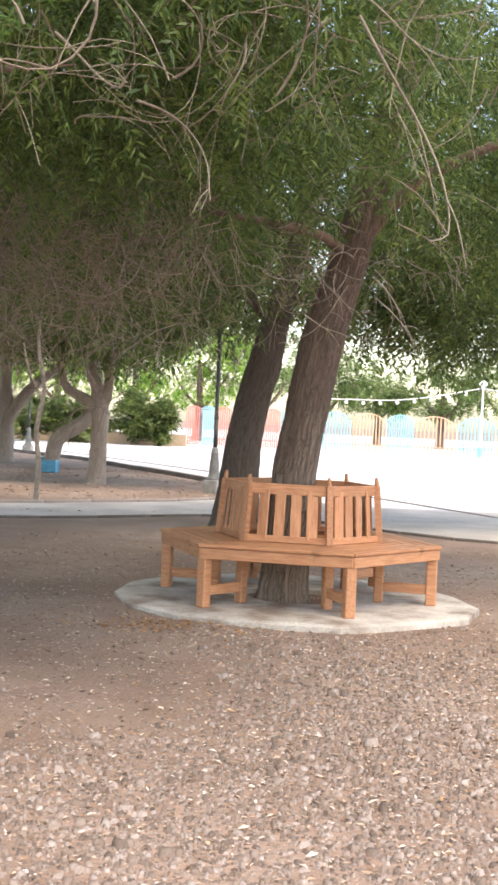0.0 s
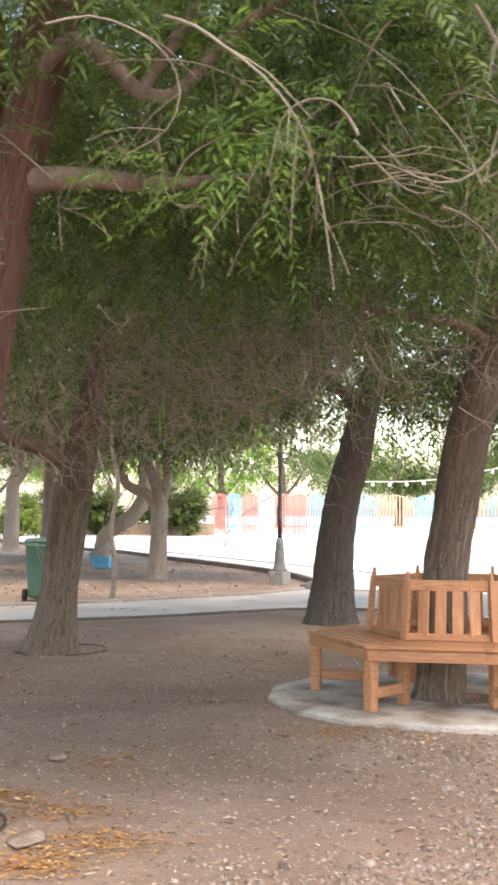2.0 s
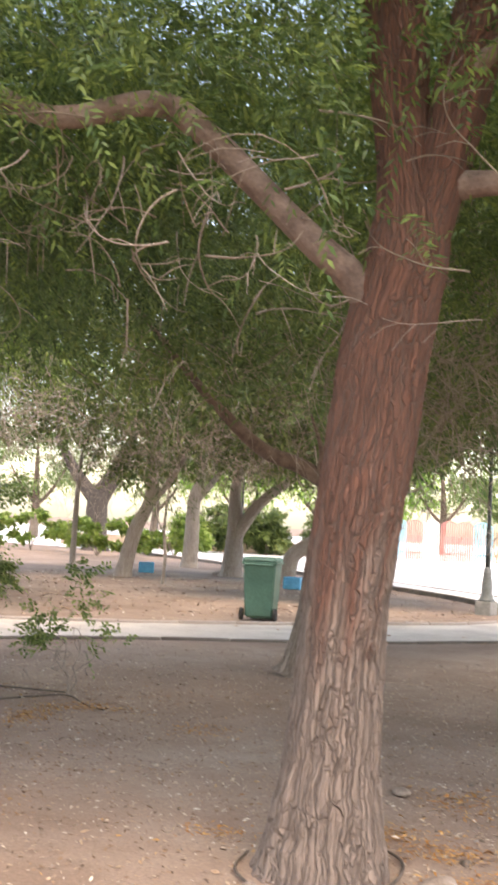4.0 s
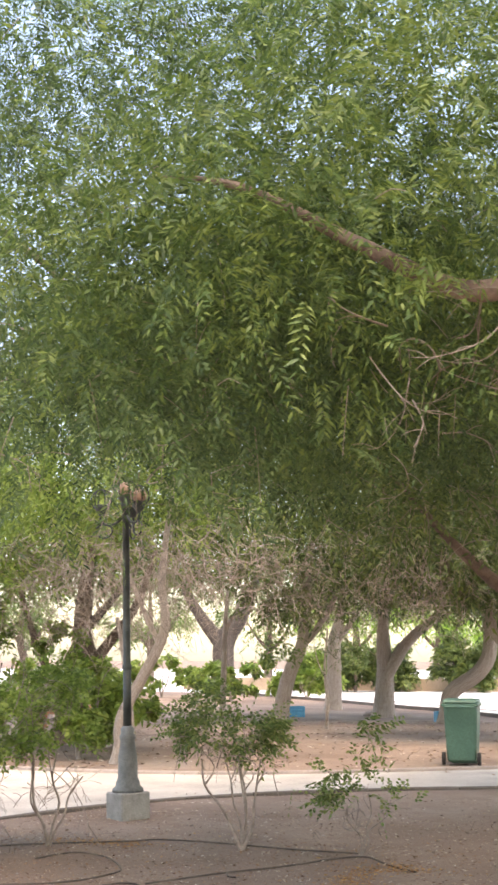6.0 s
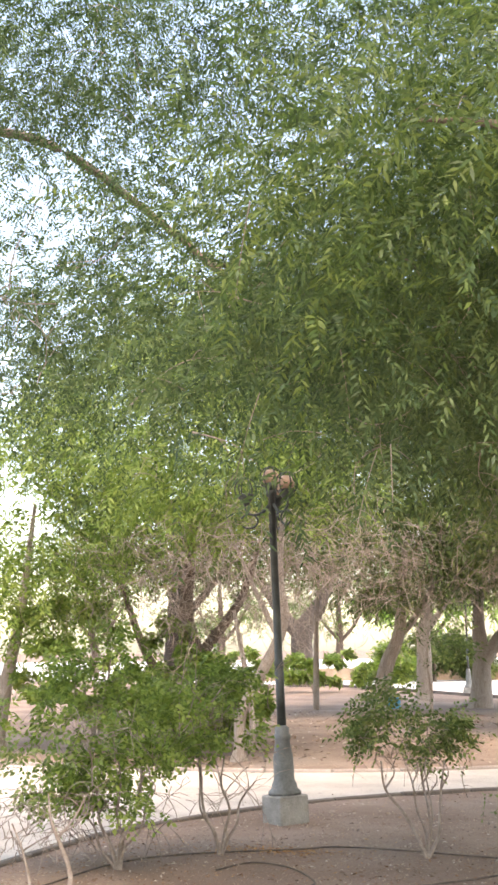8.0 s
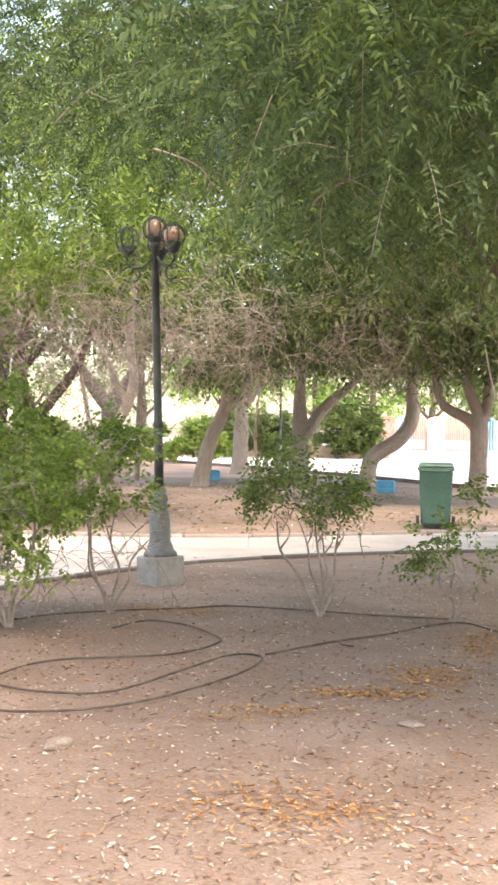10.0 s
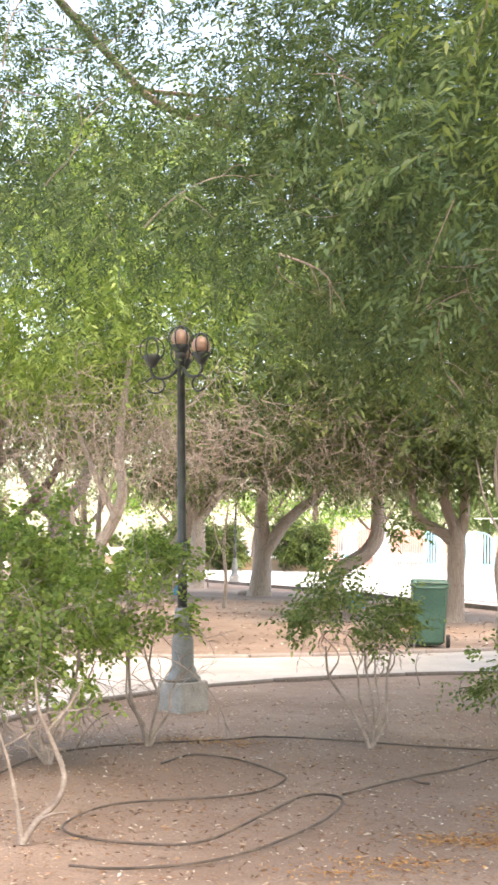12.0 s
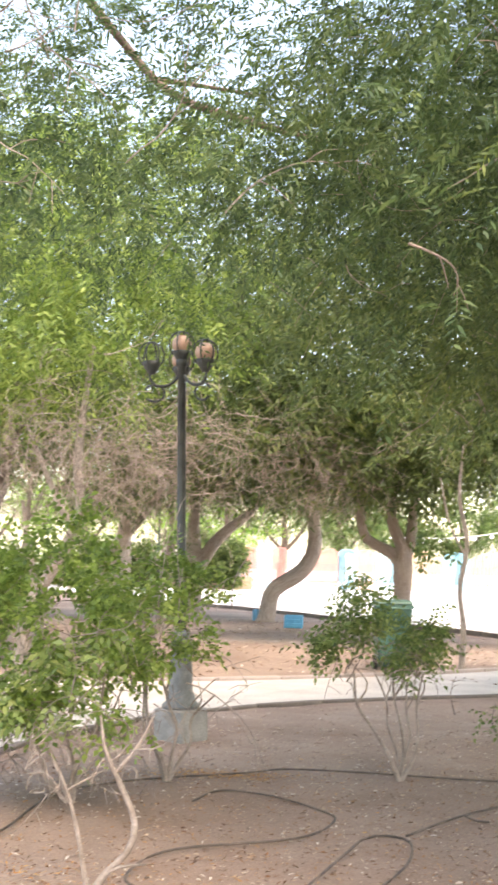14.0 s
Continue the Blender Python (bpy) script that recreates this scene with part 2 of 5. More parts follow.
GOLD = island_colours("yellow_leaves", [(0.0, (0.27, 0.11, 0.035)), (0.5, (0.47, 0.22, 0.065)), (1.0, (0.60, 0.36, 0.14))], 0.8)
BULB = material("bulb_white", 0.4)[0]
BULB.node_tree.nodes["Principled BSDF"].inputs["Base Color"].default_value = (0.8, 0.8, 0.78, 1)

# ---------------------------------------------------------------- mesh helpers
RNG = np.random.default_rng(7)


def mesh_np(name, verts, faces, mat, smooth=False):
    """A mesh from arrays: verts (n, 3), faces (m, 3 or 4)."""
    verts, faces = np.asarray(verts, np.float32), np.asarray(faces, np.int32)
    me = bpy.data.meshes.new(name)
    k = faces.shape[1]
    me.vertices.add(len(verts)), me.loops.add(faces.size), me.polygons.add(len(faces))
    me.vertices.foreach_set("co", verts.ravel())
    me.loops.foreach_set("vertex_index", faces.ravel())
    me.polygons.foreach_set("loop_start", np.arange(0, faces.size, k, dtype=np.int32))
    if smooth:
        me.polygons.foreach_set("use_smooth", np.ones(len(faces), bool))
    me.materials.append(mat)
    me.update(calc_edges=True)
    return me


def grained(me, sides=0):
    """Stores where each point lies round and along its trunk; rings of so many sides."""
    co = np.empty(len(me.vertices) * 3, np.float32)
    me.vertices.foreach_get("co", co)
    co = co.reshape(-1, 3)
    g = co.copy()
    if sides:
        rings = co.reshape(-1, sides, 3)
        mid = rings.mean(1)
        along = np.cumsum(np.r_[0, np.linalg.norm(np.diff(mid, axis=0), axis=1)])
        r = np.linalg.norm(rings - mid[:, None], axis=2).mean()
        a = np.linspace(0, 2 * np.pi, sides, endpoint=False)
        g = np.stack([np.tile(r * np.cos(a), (len(mid), 1)), np.tile(r * np.sin(a), (len(mid), 1)), np.repeat(along[:, None], sides, 1)], -1).reshape(-1, 3)
    me.attributes.new("grain", "FLOAT_VECTOR", "POINT").data.foreach_set("vector", g.astype(np.float32).ravel())
    return me


def put(name, me, parent=None, label="", category="", kind="", group=""):
    ob = new(name, me)
    if parent:
        ob.parent = parent
    return tagged(ob, label, category, group, kind)


def part(name, bm, mat, parent, label="", smooth=False, bevel=0.0):
    if bevel:
        bmesh.ops.bevel(bm, geom=bm.edges[:], offset=bevel, segments=1, affect="EDGES", profile=0.5)
    me = bpy.data.meshes.new(name)
    bm.to_mesh(me)
    bm.free()
    me.materials.append(mat)
    if smooth:
        for f in me.polygons:
            f.use_smooth = True
    return put(name, me, parent, label)


def root(name, place, label, category, group="", rz=0):
    e = new(name)
    e.matrix_basis = pose(*place, 0, 0, rz)
    return tagged(e, label, category, group)


def box_bm(size, place=(0, 0, 0), turn=None, bm=None):
    bm = bm or bmesh.new()
    m = Matrix.Translation(place) @ (turn or Matrix()) @ Matrix.Diagonal((*size, 1))
    bmesh.ops.create_cube(bm, size=1, matrix=m)
    return bm


def lathe(profile, steps=20, bm=None, place=(0, 0, 0)):
    """Surface of revolution about z: profile of (radius, z)."""
    bm = bm or bmesh.new()
    rings = []
    for r, z in profile:
        rings.append([bm.verts.new((place[0] + r * math.cos(a), place[1] + r * math.sin(a), place[2] + z))
                      for a in (2 * math.pi * i / steps for i in range(steps))])
    for a, b in zip(rings, rings[1:]):
        for i in range(steps):
            bm.faces.new((a[i], a[(i + 1) % steps], b[(i + 1) % steps], b[i]))
    bm.faces.new(rings[0][::-1]), bm.faces.new(rings[-1])
    return bm


def spline(points, step):
    """Catmull-Rom through rows of numbers."""
    p = np.array(points, float)
    p = np.vstack([2 * p[0] - p[1], p, 2 * p[-1] - p[-2]])
    out = []
    for i in range(1, len(p) - 2):
        n = max(2, int(np.linalg.norm(p[i + 1, :3] - p[i, :3]) / step))
        for t in np.arange(n) / n:
            out.append(0.5 * (2 * p[i] + (p[i + 1] - p[i - 1]) * t + (2 * p[i - 1] - 5 * p[i] + 4 * p[i + 1] - p[i + 2]) * t ** 2
                              + (3 * p[i] - p[i - 1] - 3 * p[i + 1] + p[i + 2]) * t ** 3))
    out.append(p[-2])
    return np.array(out)


def tube(points, step=0.1, sides=8, ridge=0.0, seed=0):
    """Verts and quads of a tube through (x, y, z, r). ridge: uneven bark relief."""
    c = spline(points, step)
    ax = np.gradient(c[:, :3], axis=0)
    ax /= np.linalg.norm(ax, axis=1)[:, None] + 1e-9
    ref = np.tile([0.0, 1.0, 0.02], (len(c), 1))
    ref[np.abs(ax[:, 1]) > 0.9] = (1, 0, 0)
    u = np.cross(ax, ref)
    u /= np.linalg.norm(u, axis=1)[:, None] + 1e-9
    w = np.cross(ax, u)
    a = np.linspace(0, 2 * np.pi, sides, endpoint=False)
    r = np.maximum(c[:, 3], 0.002)[:, None] * np.ones(sides)
    if ridge:
        q = np.random.default_rng(seed)
        along = np.cumsum(np.r_[0, np.linalg.norm(np.diff(c[:, :3], axis=0), axis=1)])
        relief = np.zeros_like(r)
        for cells, tall, k in ((max(5, sides // 10), 0.9, 0.8), (max(8, sides // 4), 0.22, 1.0)):
            rows = int(along[-1] / tall) + 3
            grid = q.uniform(0, 1, (rows, cells))
            fa = a / (2 * np.pi) * cells + 0.9 * np.sin(along / tall * 1.3)[:, None] * 0.5
            fz = np.repeat((along / tall)[:, None], sides, 1) + 0.3 * np.sin(3 * a)[None] + 0.5
            i0, j0 = np.floor(fz).astype(int) % rows, np.floor(fa).astype(int)
            tz, ta = fz - np.floor(fz), fa - np.floor(fa)
            tz, ta = tz * tz * (3 - 2 * tz), ta * ta * (3 - 2 * ta)
            i1 = (i0 + 1) % rows
            g = lambda ii, jj: grid[ii, jj % cells]
            val = (g(i0, j0) * (1 - ta) + g(i0, j0 + 1) * ta) * (1 - tz) + (g(i1, j0) * (1 - ta) + g(i1, j0 + 1) * ta) * tz
            relief += k * (np.minimum(np.abs(2 * val - 1) * 2.2, 1.0) - 0.6)
        r = r * (1 + ridge * (relief + q.normal(0, 0.12, r.shape)))
    v = c[:, None, :3] + u[:, None, :] * (np.cos(a) * r)[..., None] + w[:, None, :] * (np.sin(a) * r)[..., None]
    n = len(c)
    i, j = np.meshgrid(np.arange(n - 1), np.arange(sides), indexing="ij")
    k = (j + 1) % sides
    f = np.stack([i * sides + j, i * sides + k, (i + 1) * sides + k, (i + 1) * sides + j], -1).reshape(-1, 4)
    return v.reshape(-1, 3), f


def join(pieces):
    vs, fs, base = [], [], 0
    for v, f in pieces:
        vs.append(v), fs.append(f + base)
        base += len(v)
    return np.vstack(vs), np.vstack(fs)


def leaves(c, axis, count, twig, length, width, droop, rng, fan=0.9):
    """Sprays of narrow leaves set in pairs along drooping twigs that start at c and run along axis."""
    n = len(c)
    t = np.linspace(0.08, 1.0, count)[None, :, None]
    s = twig * rng.uniform(0.6, 1.25, (n, 1, 1))
    up = np.array([0, 0, 1.0])
    side = np.cross(axis, up + rng.normal(0, 0.5, (n, 3)))
    side /= np.linalg.norm(side, axis=1)[:, None] + 1e-9
    pos = c[:, None, :] + axis[:, None, :] * s * t - up * droop * s * t ** 2
    sign = np.where(np.arange(count) % 2, 1.0, -1.0)[None, :, None]
    d = axis[:, None, :] * 0.55 + side[:, None, :] * sign * fan + rng.normal(0, 0.16, (n, count, 3)) - up * (0.12 + droop * 0.9 * t)
    d /= np.linalg.norm(d, axis=2)[..., None] + 1e-9
    nrm = np.cross(axis, side)[:, None, :] + rng.normal(0, 0.35, (n, count, 3))
    w = np.cross(d, nrm)
    w /= np.linalg.norm(w, axis=2)[..., None] + 1e-9
    ln = length * rng.uniform(0.6, 1.2, (n, count, 1))
    wd = width * rng.uniform(0.7, 1.2, (n, count, 1))
    q = np.stack([pos, pos + d * ln * 0.42 + w * wd / 2, pos + d * ln - up * ln * 0.12, pos + d * ln * 0.42 - w * wd / 2], 2).reshape(-1, 3)
    return q, np.arange(len(q)).reshape(-1, 4)


def crown_sprays(blobs, rng, clump=0.45):
    """Clumped spray starts and directions in the blobs (x, y, z, rx, ry, rz, zmin, sprays)."""
    cs, axs = [], []
    for x, y, z, rx, ry, rz, zmin, n in blobs:
        k = max(8, n // 26)
        d = rng.normal(0, 1, (k, 3))
        d /= np.linalg.norm(d, axis=1)[:, None]
        q = d * rng.uniform(0.25, 1, (k, 1)) ** 0.45
        cen = np.array([x, y, z]) + q * [rx, ry, rz]
        hold = np.maximum(cen[:, 2], zmin + 0.25 + rng.exponential(0.28, k))
        cen[:, 2] = hold
        pick = rng.integers(0, k, n)
        p = cen[pick] + rng.normal(0, 1, (n, 3)) * [clump, clump, clump * 0.6]
        a = q[pick] * [1, 1, 0.4] + rng.normal(0, 0.55, (n, 3)) + [0, 0, -0.12]
        a /= np.linalg.norm(a, axis=1)[:, None]
        ok = p[:, 2] > zmin
        cs.append(p[ok]), axs.append(a[ok])
    return np.vstack(cs), np.vstack(axs)


def twig_rows(place, spread, n, length, rng, r=0.0052, down=0.5, curl=0.35):
    """Bare twigs that bend into hooks, each with a few side shoots: a list of tubes for each twig."""
    out = []
    for _ in range(n):
        p = np.array(place) + rng.normal(0, 1, 3) * spread
        d = rng.normal(0, 1, 3) + [0, 0, -down]
        d /= np.linalg.norm(d)
        turn = rng.normal(0, 1, 3)
        turn -= d * turn.dot(d)
        turn /= np.linalg.norm(turn) + 1e-9
        ln, rr, k = length * rng.uniform(0.5, 1.3), r * rng.uniform(0.6, 1.5), curl * rng.uniform(0.2, 1.6)
        row, mine = [], []
        for i in range(7):
            row.append((*p, rr * (1 - 0.12 * i)))
            p = p + d * ln / 6
            d, turn = d + turn * k * (0.4 + 0.25 * i) + rng.normal(0, 0.10, 3), turn - d * k * 0.6
            d /= np.linalg.norm(d)
            turn /= np.linalg.norm(turn)
            if i in (1, 3, 4):
                e = d + rng.normal(0, 0.6, 3)
                e /= np.linalg.norm(e)
                mine.append(tube([(*p, rr * 0.6), (*(p + e * ln * 0.15), rr * 0.45), (*(p + e * ln * 0.3 + [0, 0, -0.06 * ln]), rr * 0.25)], ln * 0.3, 3))
        mine.append(tube(row, ln * (0.06 if curl > 0.4 else 0.13), 5 if curl > 0.4 else 3))
        out.append(join(mine))
    return out


def twig_bunch(*spec, **more):
    return join(twig_rows(*spec, **more))


def tree(name, label, trunk, limbs, blobs, bark_mat, leaf_mat, leaf=(0.09, 0.022), twig=0.34, per=11, droop=0.35, ridge=0.05, dead=(), seed=1,
         sides=20, step=0.08, category="tree", dead_mat=None, clump=0.45, hooks=(), limb_mat=None, bright=()):
    rng = np.random.default_rng(seed)
    base = trunk[0][:3]
    e = root(name, (base[0], base[1], 0), label, category)
    off = np.array([base[0], base[1], 0.0])

    def shift(vf):
        return vf[0] - off, vf[1]
    put("trunk", grained(mesh_np("trunk", *shift(tube(trunk, step, sides, ridge, seed)), bark_mat, True), sides), e)
    for i, limb in enumerate(limbs):
        put("limb", grained(mesh_np("limb", *shift(tube(limb, step, max(8, sides // 2), ridge * 0.7, seed + i)), limb_mat if limb_mat and max(q[3] for q in limb) < 0.115 else bark_mat, True), max(8, sides // 2)), e)
    if blobs:
        c, a = crown_sprays(blobs, rng, clump)
        v, f = leaves(c, a, per, twig, leaf[0], leaf[1], droop, rng)
        put("crown", mesh_np("crown", v - off, f, leaf_mat), e, "", "", "stuff")
        # bare twigs that carry the sprays
        pick = rng.choice(len(c), min(len(c), 240 if len(c) > 6000 else 60), replace=False)
        t = [tube([(*c[i], 0.0035), (*(c[i] + a[i] * twig * 0.5 - [0, 0, droop * twig * 0.25]), 0.0025), (*(c[i] + a[i] * twig - [0, 0, droop * twig]), 0.002)], 0.2, 3) for i in pick]
        put("spray_wood", mesh_np("spray_wood", *shift(join(t)), TWIG), e, "", "", "stuff")
    # lit clumps: the light is put into the leaf colour
    if bright:
        c, a = crown_sprays(bright, rng, 0.12)
        v, f = leaves(c, a, per, twig, leaf[0] * 0.85, leaf[1] * 0.85, droop, rng)
        put("lit_spray", mesh_np("lit_spray", v - off, f, LEAF_LIT_GREEN), e, "yellow-green leaves coloured as if brightly lit", "", "stuff")
    for d in dead:
        put("twig_tangle", mesh_np("twig_tangle", *shift(twig_bunch(*d, rng)), dead_mat or TWIG, True), e, "tangle of bare grey-brown twigs", "", "stuff")
    for d in hooks:
        for vf in twig_rows(*d, rng, r=0.0047, down=0.2, curl=0.55):
            put("dead_twig", mesh_np("dead_twig", *shift(vf), TWIG_PALE, True), e, "bare pale hooked twig")
    return e


# ---------------------------------------------------------------- ground, path, plaza
def flat(name, outline, z, mat, label, category, thick=0.0):
    bm = bmesh.new()
    f = bm.faces.new([bm.verts.new((x, y, z)) for x, y in outline])
    if f.normal.z < 0:
        f.normal_flip()
    if thick:
        r = bmesh.ops.extrude_face_region(bm, geom=[f])
        bmesh.ops.translate(bm, vec=(0, 0, -thick), verts=[v for v in r["geom"] if isinstance(v, bmesh.types.BMVert)])
        bmesh.ops.recalc_face_normals(bm, faces=bm.faces[:])
    bmesh.ops.triangulate(bm, faces=bm.faces[:])
    me = bpy.data.meshes.new(name)
    bm.to_mesh(me)
    bm.free()
    me.materials.append(mat)
    return put(name, me, None, label, category, "structure")


def near_ground():
    """One sheet to the horizon: fine near the walk, coarse far off, gently uneven."""
    xs = np.concatenate([[-3000, -600, -150, -60, -30], np.arange(-16, 6.01, 0.16), [10, 30, 60, 150, 600, 3000]])
    ys = np.concatenate([[-3000, -600, -100, -30, -8], np.arange(-2, 21.01, 0.16), [26, 34, 48, 70, 150, 600, 3000]])
    gx, gy = np.meshgrid(xs, ys, indexing="ij")
    z = np.zeros_like(gx)
    for i in range(gx.shape[0]):
        for j in range(gx.shape[1]):
            if -16 < gx[i, j] < 6 and -2 < gy[i, j] < 15:
                z[i, j] = 0.022 * noise.noise((gx[i, j] * 0.7, gy[i, j] * 0.7, 0.3)) + 0.010 * noise.noise((gx[i, j] * 3, gy[i, j] * 3, 1.7)) - 0.006
    v = np.stack([gx, gy, z - 0.012], -1).reshape(-1, 3)
    n, m = gx.shape
    i, j = np.meshgrid(np.arange(n - 1), np.arange(m - 1), indexing="ij")
    f = np.stack([i * m + j, (i + 1) * m + j, (i + 1) * m + j + 1, i * m + j + 1], -1).reshape(-1, 4)
    put("ground", mesh_np("ground", v, f, DIRT, True), None, "bare brown earth with scattered dry leaves", "ground", "structure")


near_ground()
# outer edge of the shaded grove (near side of the path) and of the planted island beyond it
GROVE = [(-11.5, -40.0), (-10.6, -12.0), (-10.2, 2.0), (-9.9, 6.0), (-9.65, 9.4), (-9.4, 11.1), (-9.0, 12.2), (-8.5, 13.1), (-7.4, 14.4), (-6.0, 15.35), (-4.2, 16.15), (-2.6, 17.0),
         (-0.9, 18.35), (0.4, 18.5), (1.3, 17.7), (2.3, 16.5), (3.3, 15.85), (5.5, 15.2), (9.0, 14.6), (16.0, 14.0)]
ISLAND = [(-20.0, 15.2), (-14.0, 17.5), (-10.6, 16.9), (-9.2, 16.85), (-7.9, 17.05), (-6.6, 17.6), (-5.0, 18.5), (-4.0, 19.1), (-2.6, 20.3), (-1.5, 21.3),
          (-0.55, 22.8), (-0.22, 24.4), (-0.45, 25.7), (-1.0, 28.0), (-2.2, 31.1), (-4.0, 34.9), (-6.2, 40.0), (-7.9, 42.5), (-11.0, 48.0), (-17.2, 58.0), (-40.0, 74.0)]
grove = [tuple(p) for p in spline(GROVE, 0.5)]
island = [tuple(p) for p in spline(ISLAND, 0.6)]
path_out = grove + [(16.0, 22.0), (2.0, 22.0)] + [p for p in island[::-1] if p[1] < 23.0 and p[0] > -14.5] + [(-15.5, 10.0), (-16.0, 2.0), (-17.0, -40.0)]
flat("path", path_out, 0.006, CONCRETE, "pale concrete footpath curving past the trees", "path", 0.05)
plaza_out = [(2.0, 21.98), (300, 21.98), (300, 220), (-300, 220), (-300, 76), (-40.0, 74.0)] + [p for p in island[::-1] if p[1] > 22.9]
flat("plaza", plaza_out, 0.002, PLAZA, "wide sunlit pale concrete plaza", "plaza", 0.05)


def kerb(line, width, top, mat, label, side=1, piece=0.9):
    """Kerb stones laid end to end along a line, each a stone of its own."""
    pts = spline(line, 0.05)
    owner = tagged(new("kerb"), label, "kerb", "", "structure")
    start = 0
    while start < len(pts) - 2:
        end = start
        while end < len(pts) - 1 and np.linalg.norm(pts[end] - pts[start]) < piece:
            end += 1
        a, b = Vector((*pts[start], 0)), Vector((*pts[end], 0))
        d = (b - a)
        if d.length < 0.2:
            break
        mid = (a + b) / 2
        turn = Matrix.Rotation(math.atan2(d.y, d.x), 4, "Z")
        bm = box_bm((d.length - 0.012, width, 0.25), (0, 0, 0))
        ob = part("kerb_stone", bm, mat, owner, bevel=0.012)
        ob.matrix_basis = Matrix.Translation((mid.x, mid.y, top - 0.125 + random.uniform(-0.006, 0.006))) @ turn
        start = end
    return owner


kerb([p for p in GROVE if p[0] < 6], 0.08, 0.022, DARK_KERB, "low weathered kerb along the near side of the path")
kerb([p for p in ISLAND if p[1] < 24 and p[0] > -14.5], 0.10, 0.05, KERB, "low pinkish kerb round the planted island")
kerb([p for p in ISLAND if 22 < p[1] < 58.5], 0.14, 0.10, DARK_KERB, "dark kerb between the planted island and the plaza", piece=1.5)
# thin dark strips that draw the lines across the plaza
for a, b in (((1.4, 27.5), (6.25, 15.3)), ((-9.2, 50.0), (1.2, 29.0))):
    a, b = Vector(a), Vector(b)
    d = b - a
    ob = part("dark_line", box_bm((d.length, 0.12, 0.03)), DARK_KERB, None, "narrow dark line across the plaza")
    ob.matrix_basis = Matrix.Translation((*((a + b) / 2), 0.001)) @ Matrix.Rotation(math.atan2(d.y, d.x), 4, "Z")
    tagged(ob, "", "drain", "", "structure")

# ---------------------------------------------------------------- bench round the tree
BENCH, TURN = (0.405, 9.79), radians(-70.5)


def tree_bench(place, turn, label):
    e = root("tree_bench", (place[0], place[1], 0.032), label, "bench", "", math.degrees(turn))
    ap = math.cos(math.pi / 6)

    def corner(r, k, z):
        a = k * math.pi / 3
        return Vector((r * math.cos(a), r * math.sin(a), z))

    def beam(name, a, b, w, h, up=Vector((0, 0, 1)), bevel=0.006):
        d = b - a
        x = d.normalized()
        y = up.cross(x).normalized()
        z = x.cross(y)
        m = Matrix((x, y, z)).transposed().to_4x4()
        ob = part(name, box_bm((d.length, w, h)), WOOD, e, bevel=bevel)
        ob.matrix_basis = Matrix.Translation((a + b) / 2) @ m
        return ob

    def board(k, r0, r1, z, h):
        """A seat board mitred at the hexagon's corners, between two radii."""
        bm = bmesh.new()
        c = [corner(r0, k, 0), corner(r1, k, 0), corner(r1, k + 1, 0), corner(r0, k + 1, 0)]
        mid = sum(c, Vector()) / 4
        turn_m = Matrix.Rotation(k * math.pi / 3 + math.pi * 2 / 3, 4, "Z")
        loc = [turn_m.inverted() @ (p - mid) for p in c]
        lo = [bm.verts.new((p.x * 0.994, p.y, -h / 2)) for p in loc]
        hi = [bm.verts.new((p.x * 0.994, p.y, h / 2)) for p in loc]
        bm.faces.new(lo[::-1]), bm.faces.new(hi)
        for i in range(4):
            bm.faces.new((lo[i], lo[(i + 1) % 4], hi[(i + 1) % 4], hi[i]))
        bmesh.ops.recalc_face_normals(bm, faces=bm.faces[:])
        ob = part("seat_board", bm, WOOD, e, bevel=0.005)
        ob.matrix_basis = Matrix.Translation((mid.x, mid.y, z)) @ turn_m

    for k in range(6):
        for i in range(5):
            r1 = 1.20 - i * 0.108
            board(k, r1 - 0.094, r1, 0.480, 0.026)
        beam("apron", corner(1.168, k, 0.421), corner(1.168, k + 1, 0.421), 0.03, 0.088)
        beam("inner_rail", corner(0.66, k, 0.43), corner(0.66, k + 1, 0.43), 0.03, 0.07)
        # backrest: rails and slats lean inwards a little
        lo0, lo1, hi0, hi1 = corner(0.668, k, 0.522), corner(0.668, k + 1, 0.522), corner(0.635, k, 0.915), corner(0.635, k + 1, 0.915)
        beam("lower_rail", lo0, lo1, 0.026, 0.055)
        beam("top_rail", hi0, hi1, 0.028, 0.085)
        for i in range(4):
            f = (i + 1) / 5
            a, b = lo0.lerp(lo1, f), hi0.lerp(hi1, f)
            out = Vector((a.x, a.y, 0)).normalized()
            beam("slat", a, b, 0.088, 0.018, out)
        # legs at the corners, with a low stretcher between the outer and the inner one
        out = corner(1, k, 0)
        ang = Matrix.Rotation(k * math.pi / 3, 4, "Z")
        for nm, r, h, s in (("outer_leg", 1.12, 0.466, 0.085), ("inner_leg", 0.69, 0.466, 0.075)):
            p = corner(r, k, h / 2)
            ob = part(nm, box_bm((s, s, h)), WOOD, e, bevel=0.008)
            ob.matrix_basis = Matrix.Translation(p) @ ang
        beam("stretcher", corner(1.09, k, 0.13), corner(0.72, k, 0.13), 0.035, 0.08)
        beam("seat_bearer", corner(1.09, k, 0.43), corner(0.70, k, 0.43), 0.04, 0.07)
        bm = box_bm((0.05, 0.05, 0.46))
        bmesh.ops.create_cone(bm, cap_ends=True, segments=8, radius1=0.021, radius2=0.012, depth=0.07, matrix=Matrix.Translation((0, 0, 0.264)))
        ob = part("backrest_post", bm, WOOD, e)
        ob.matrix_basis = Matrix.Translation(corner(0.660, k, 0.725)) @ ang @ Matrix.Rotation(radians(-5), 4, "Y")
    return e


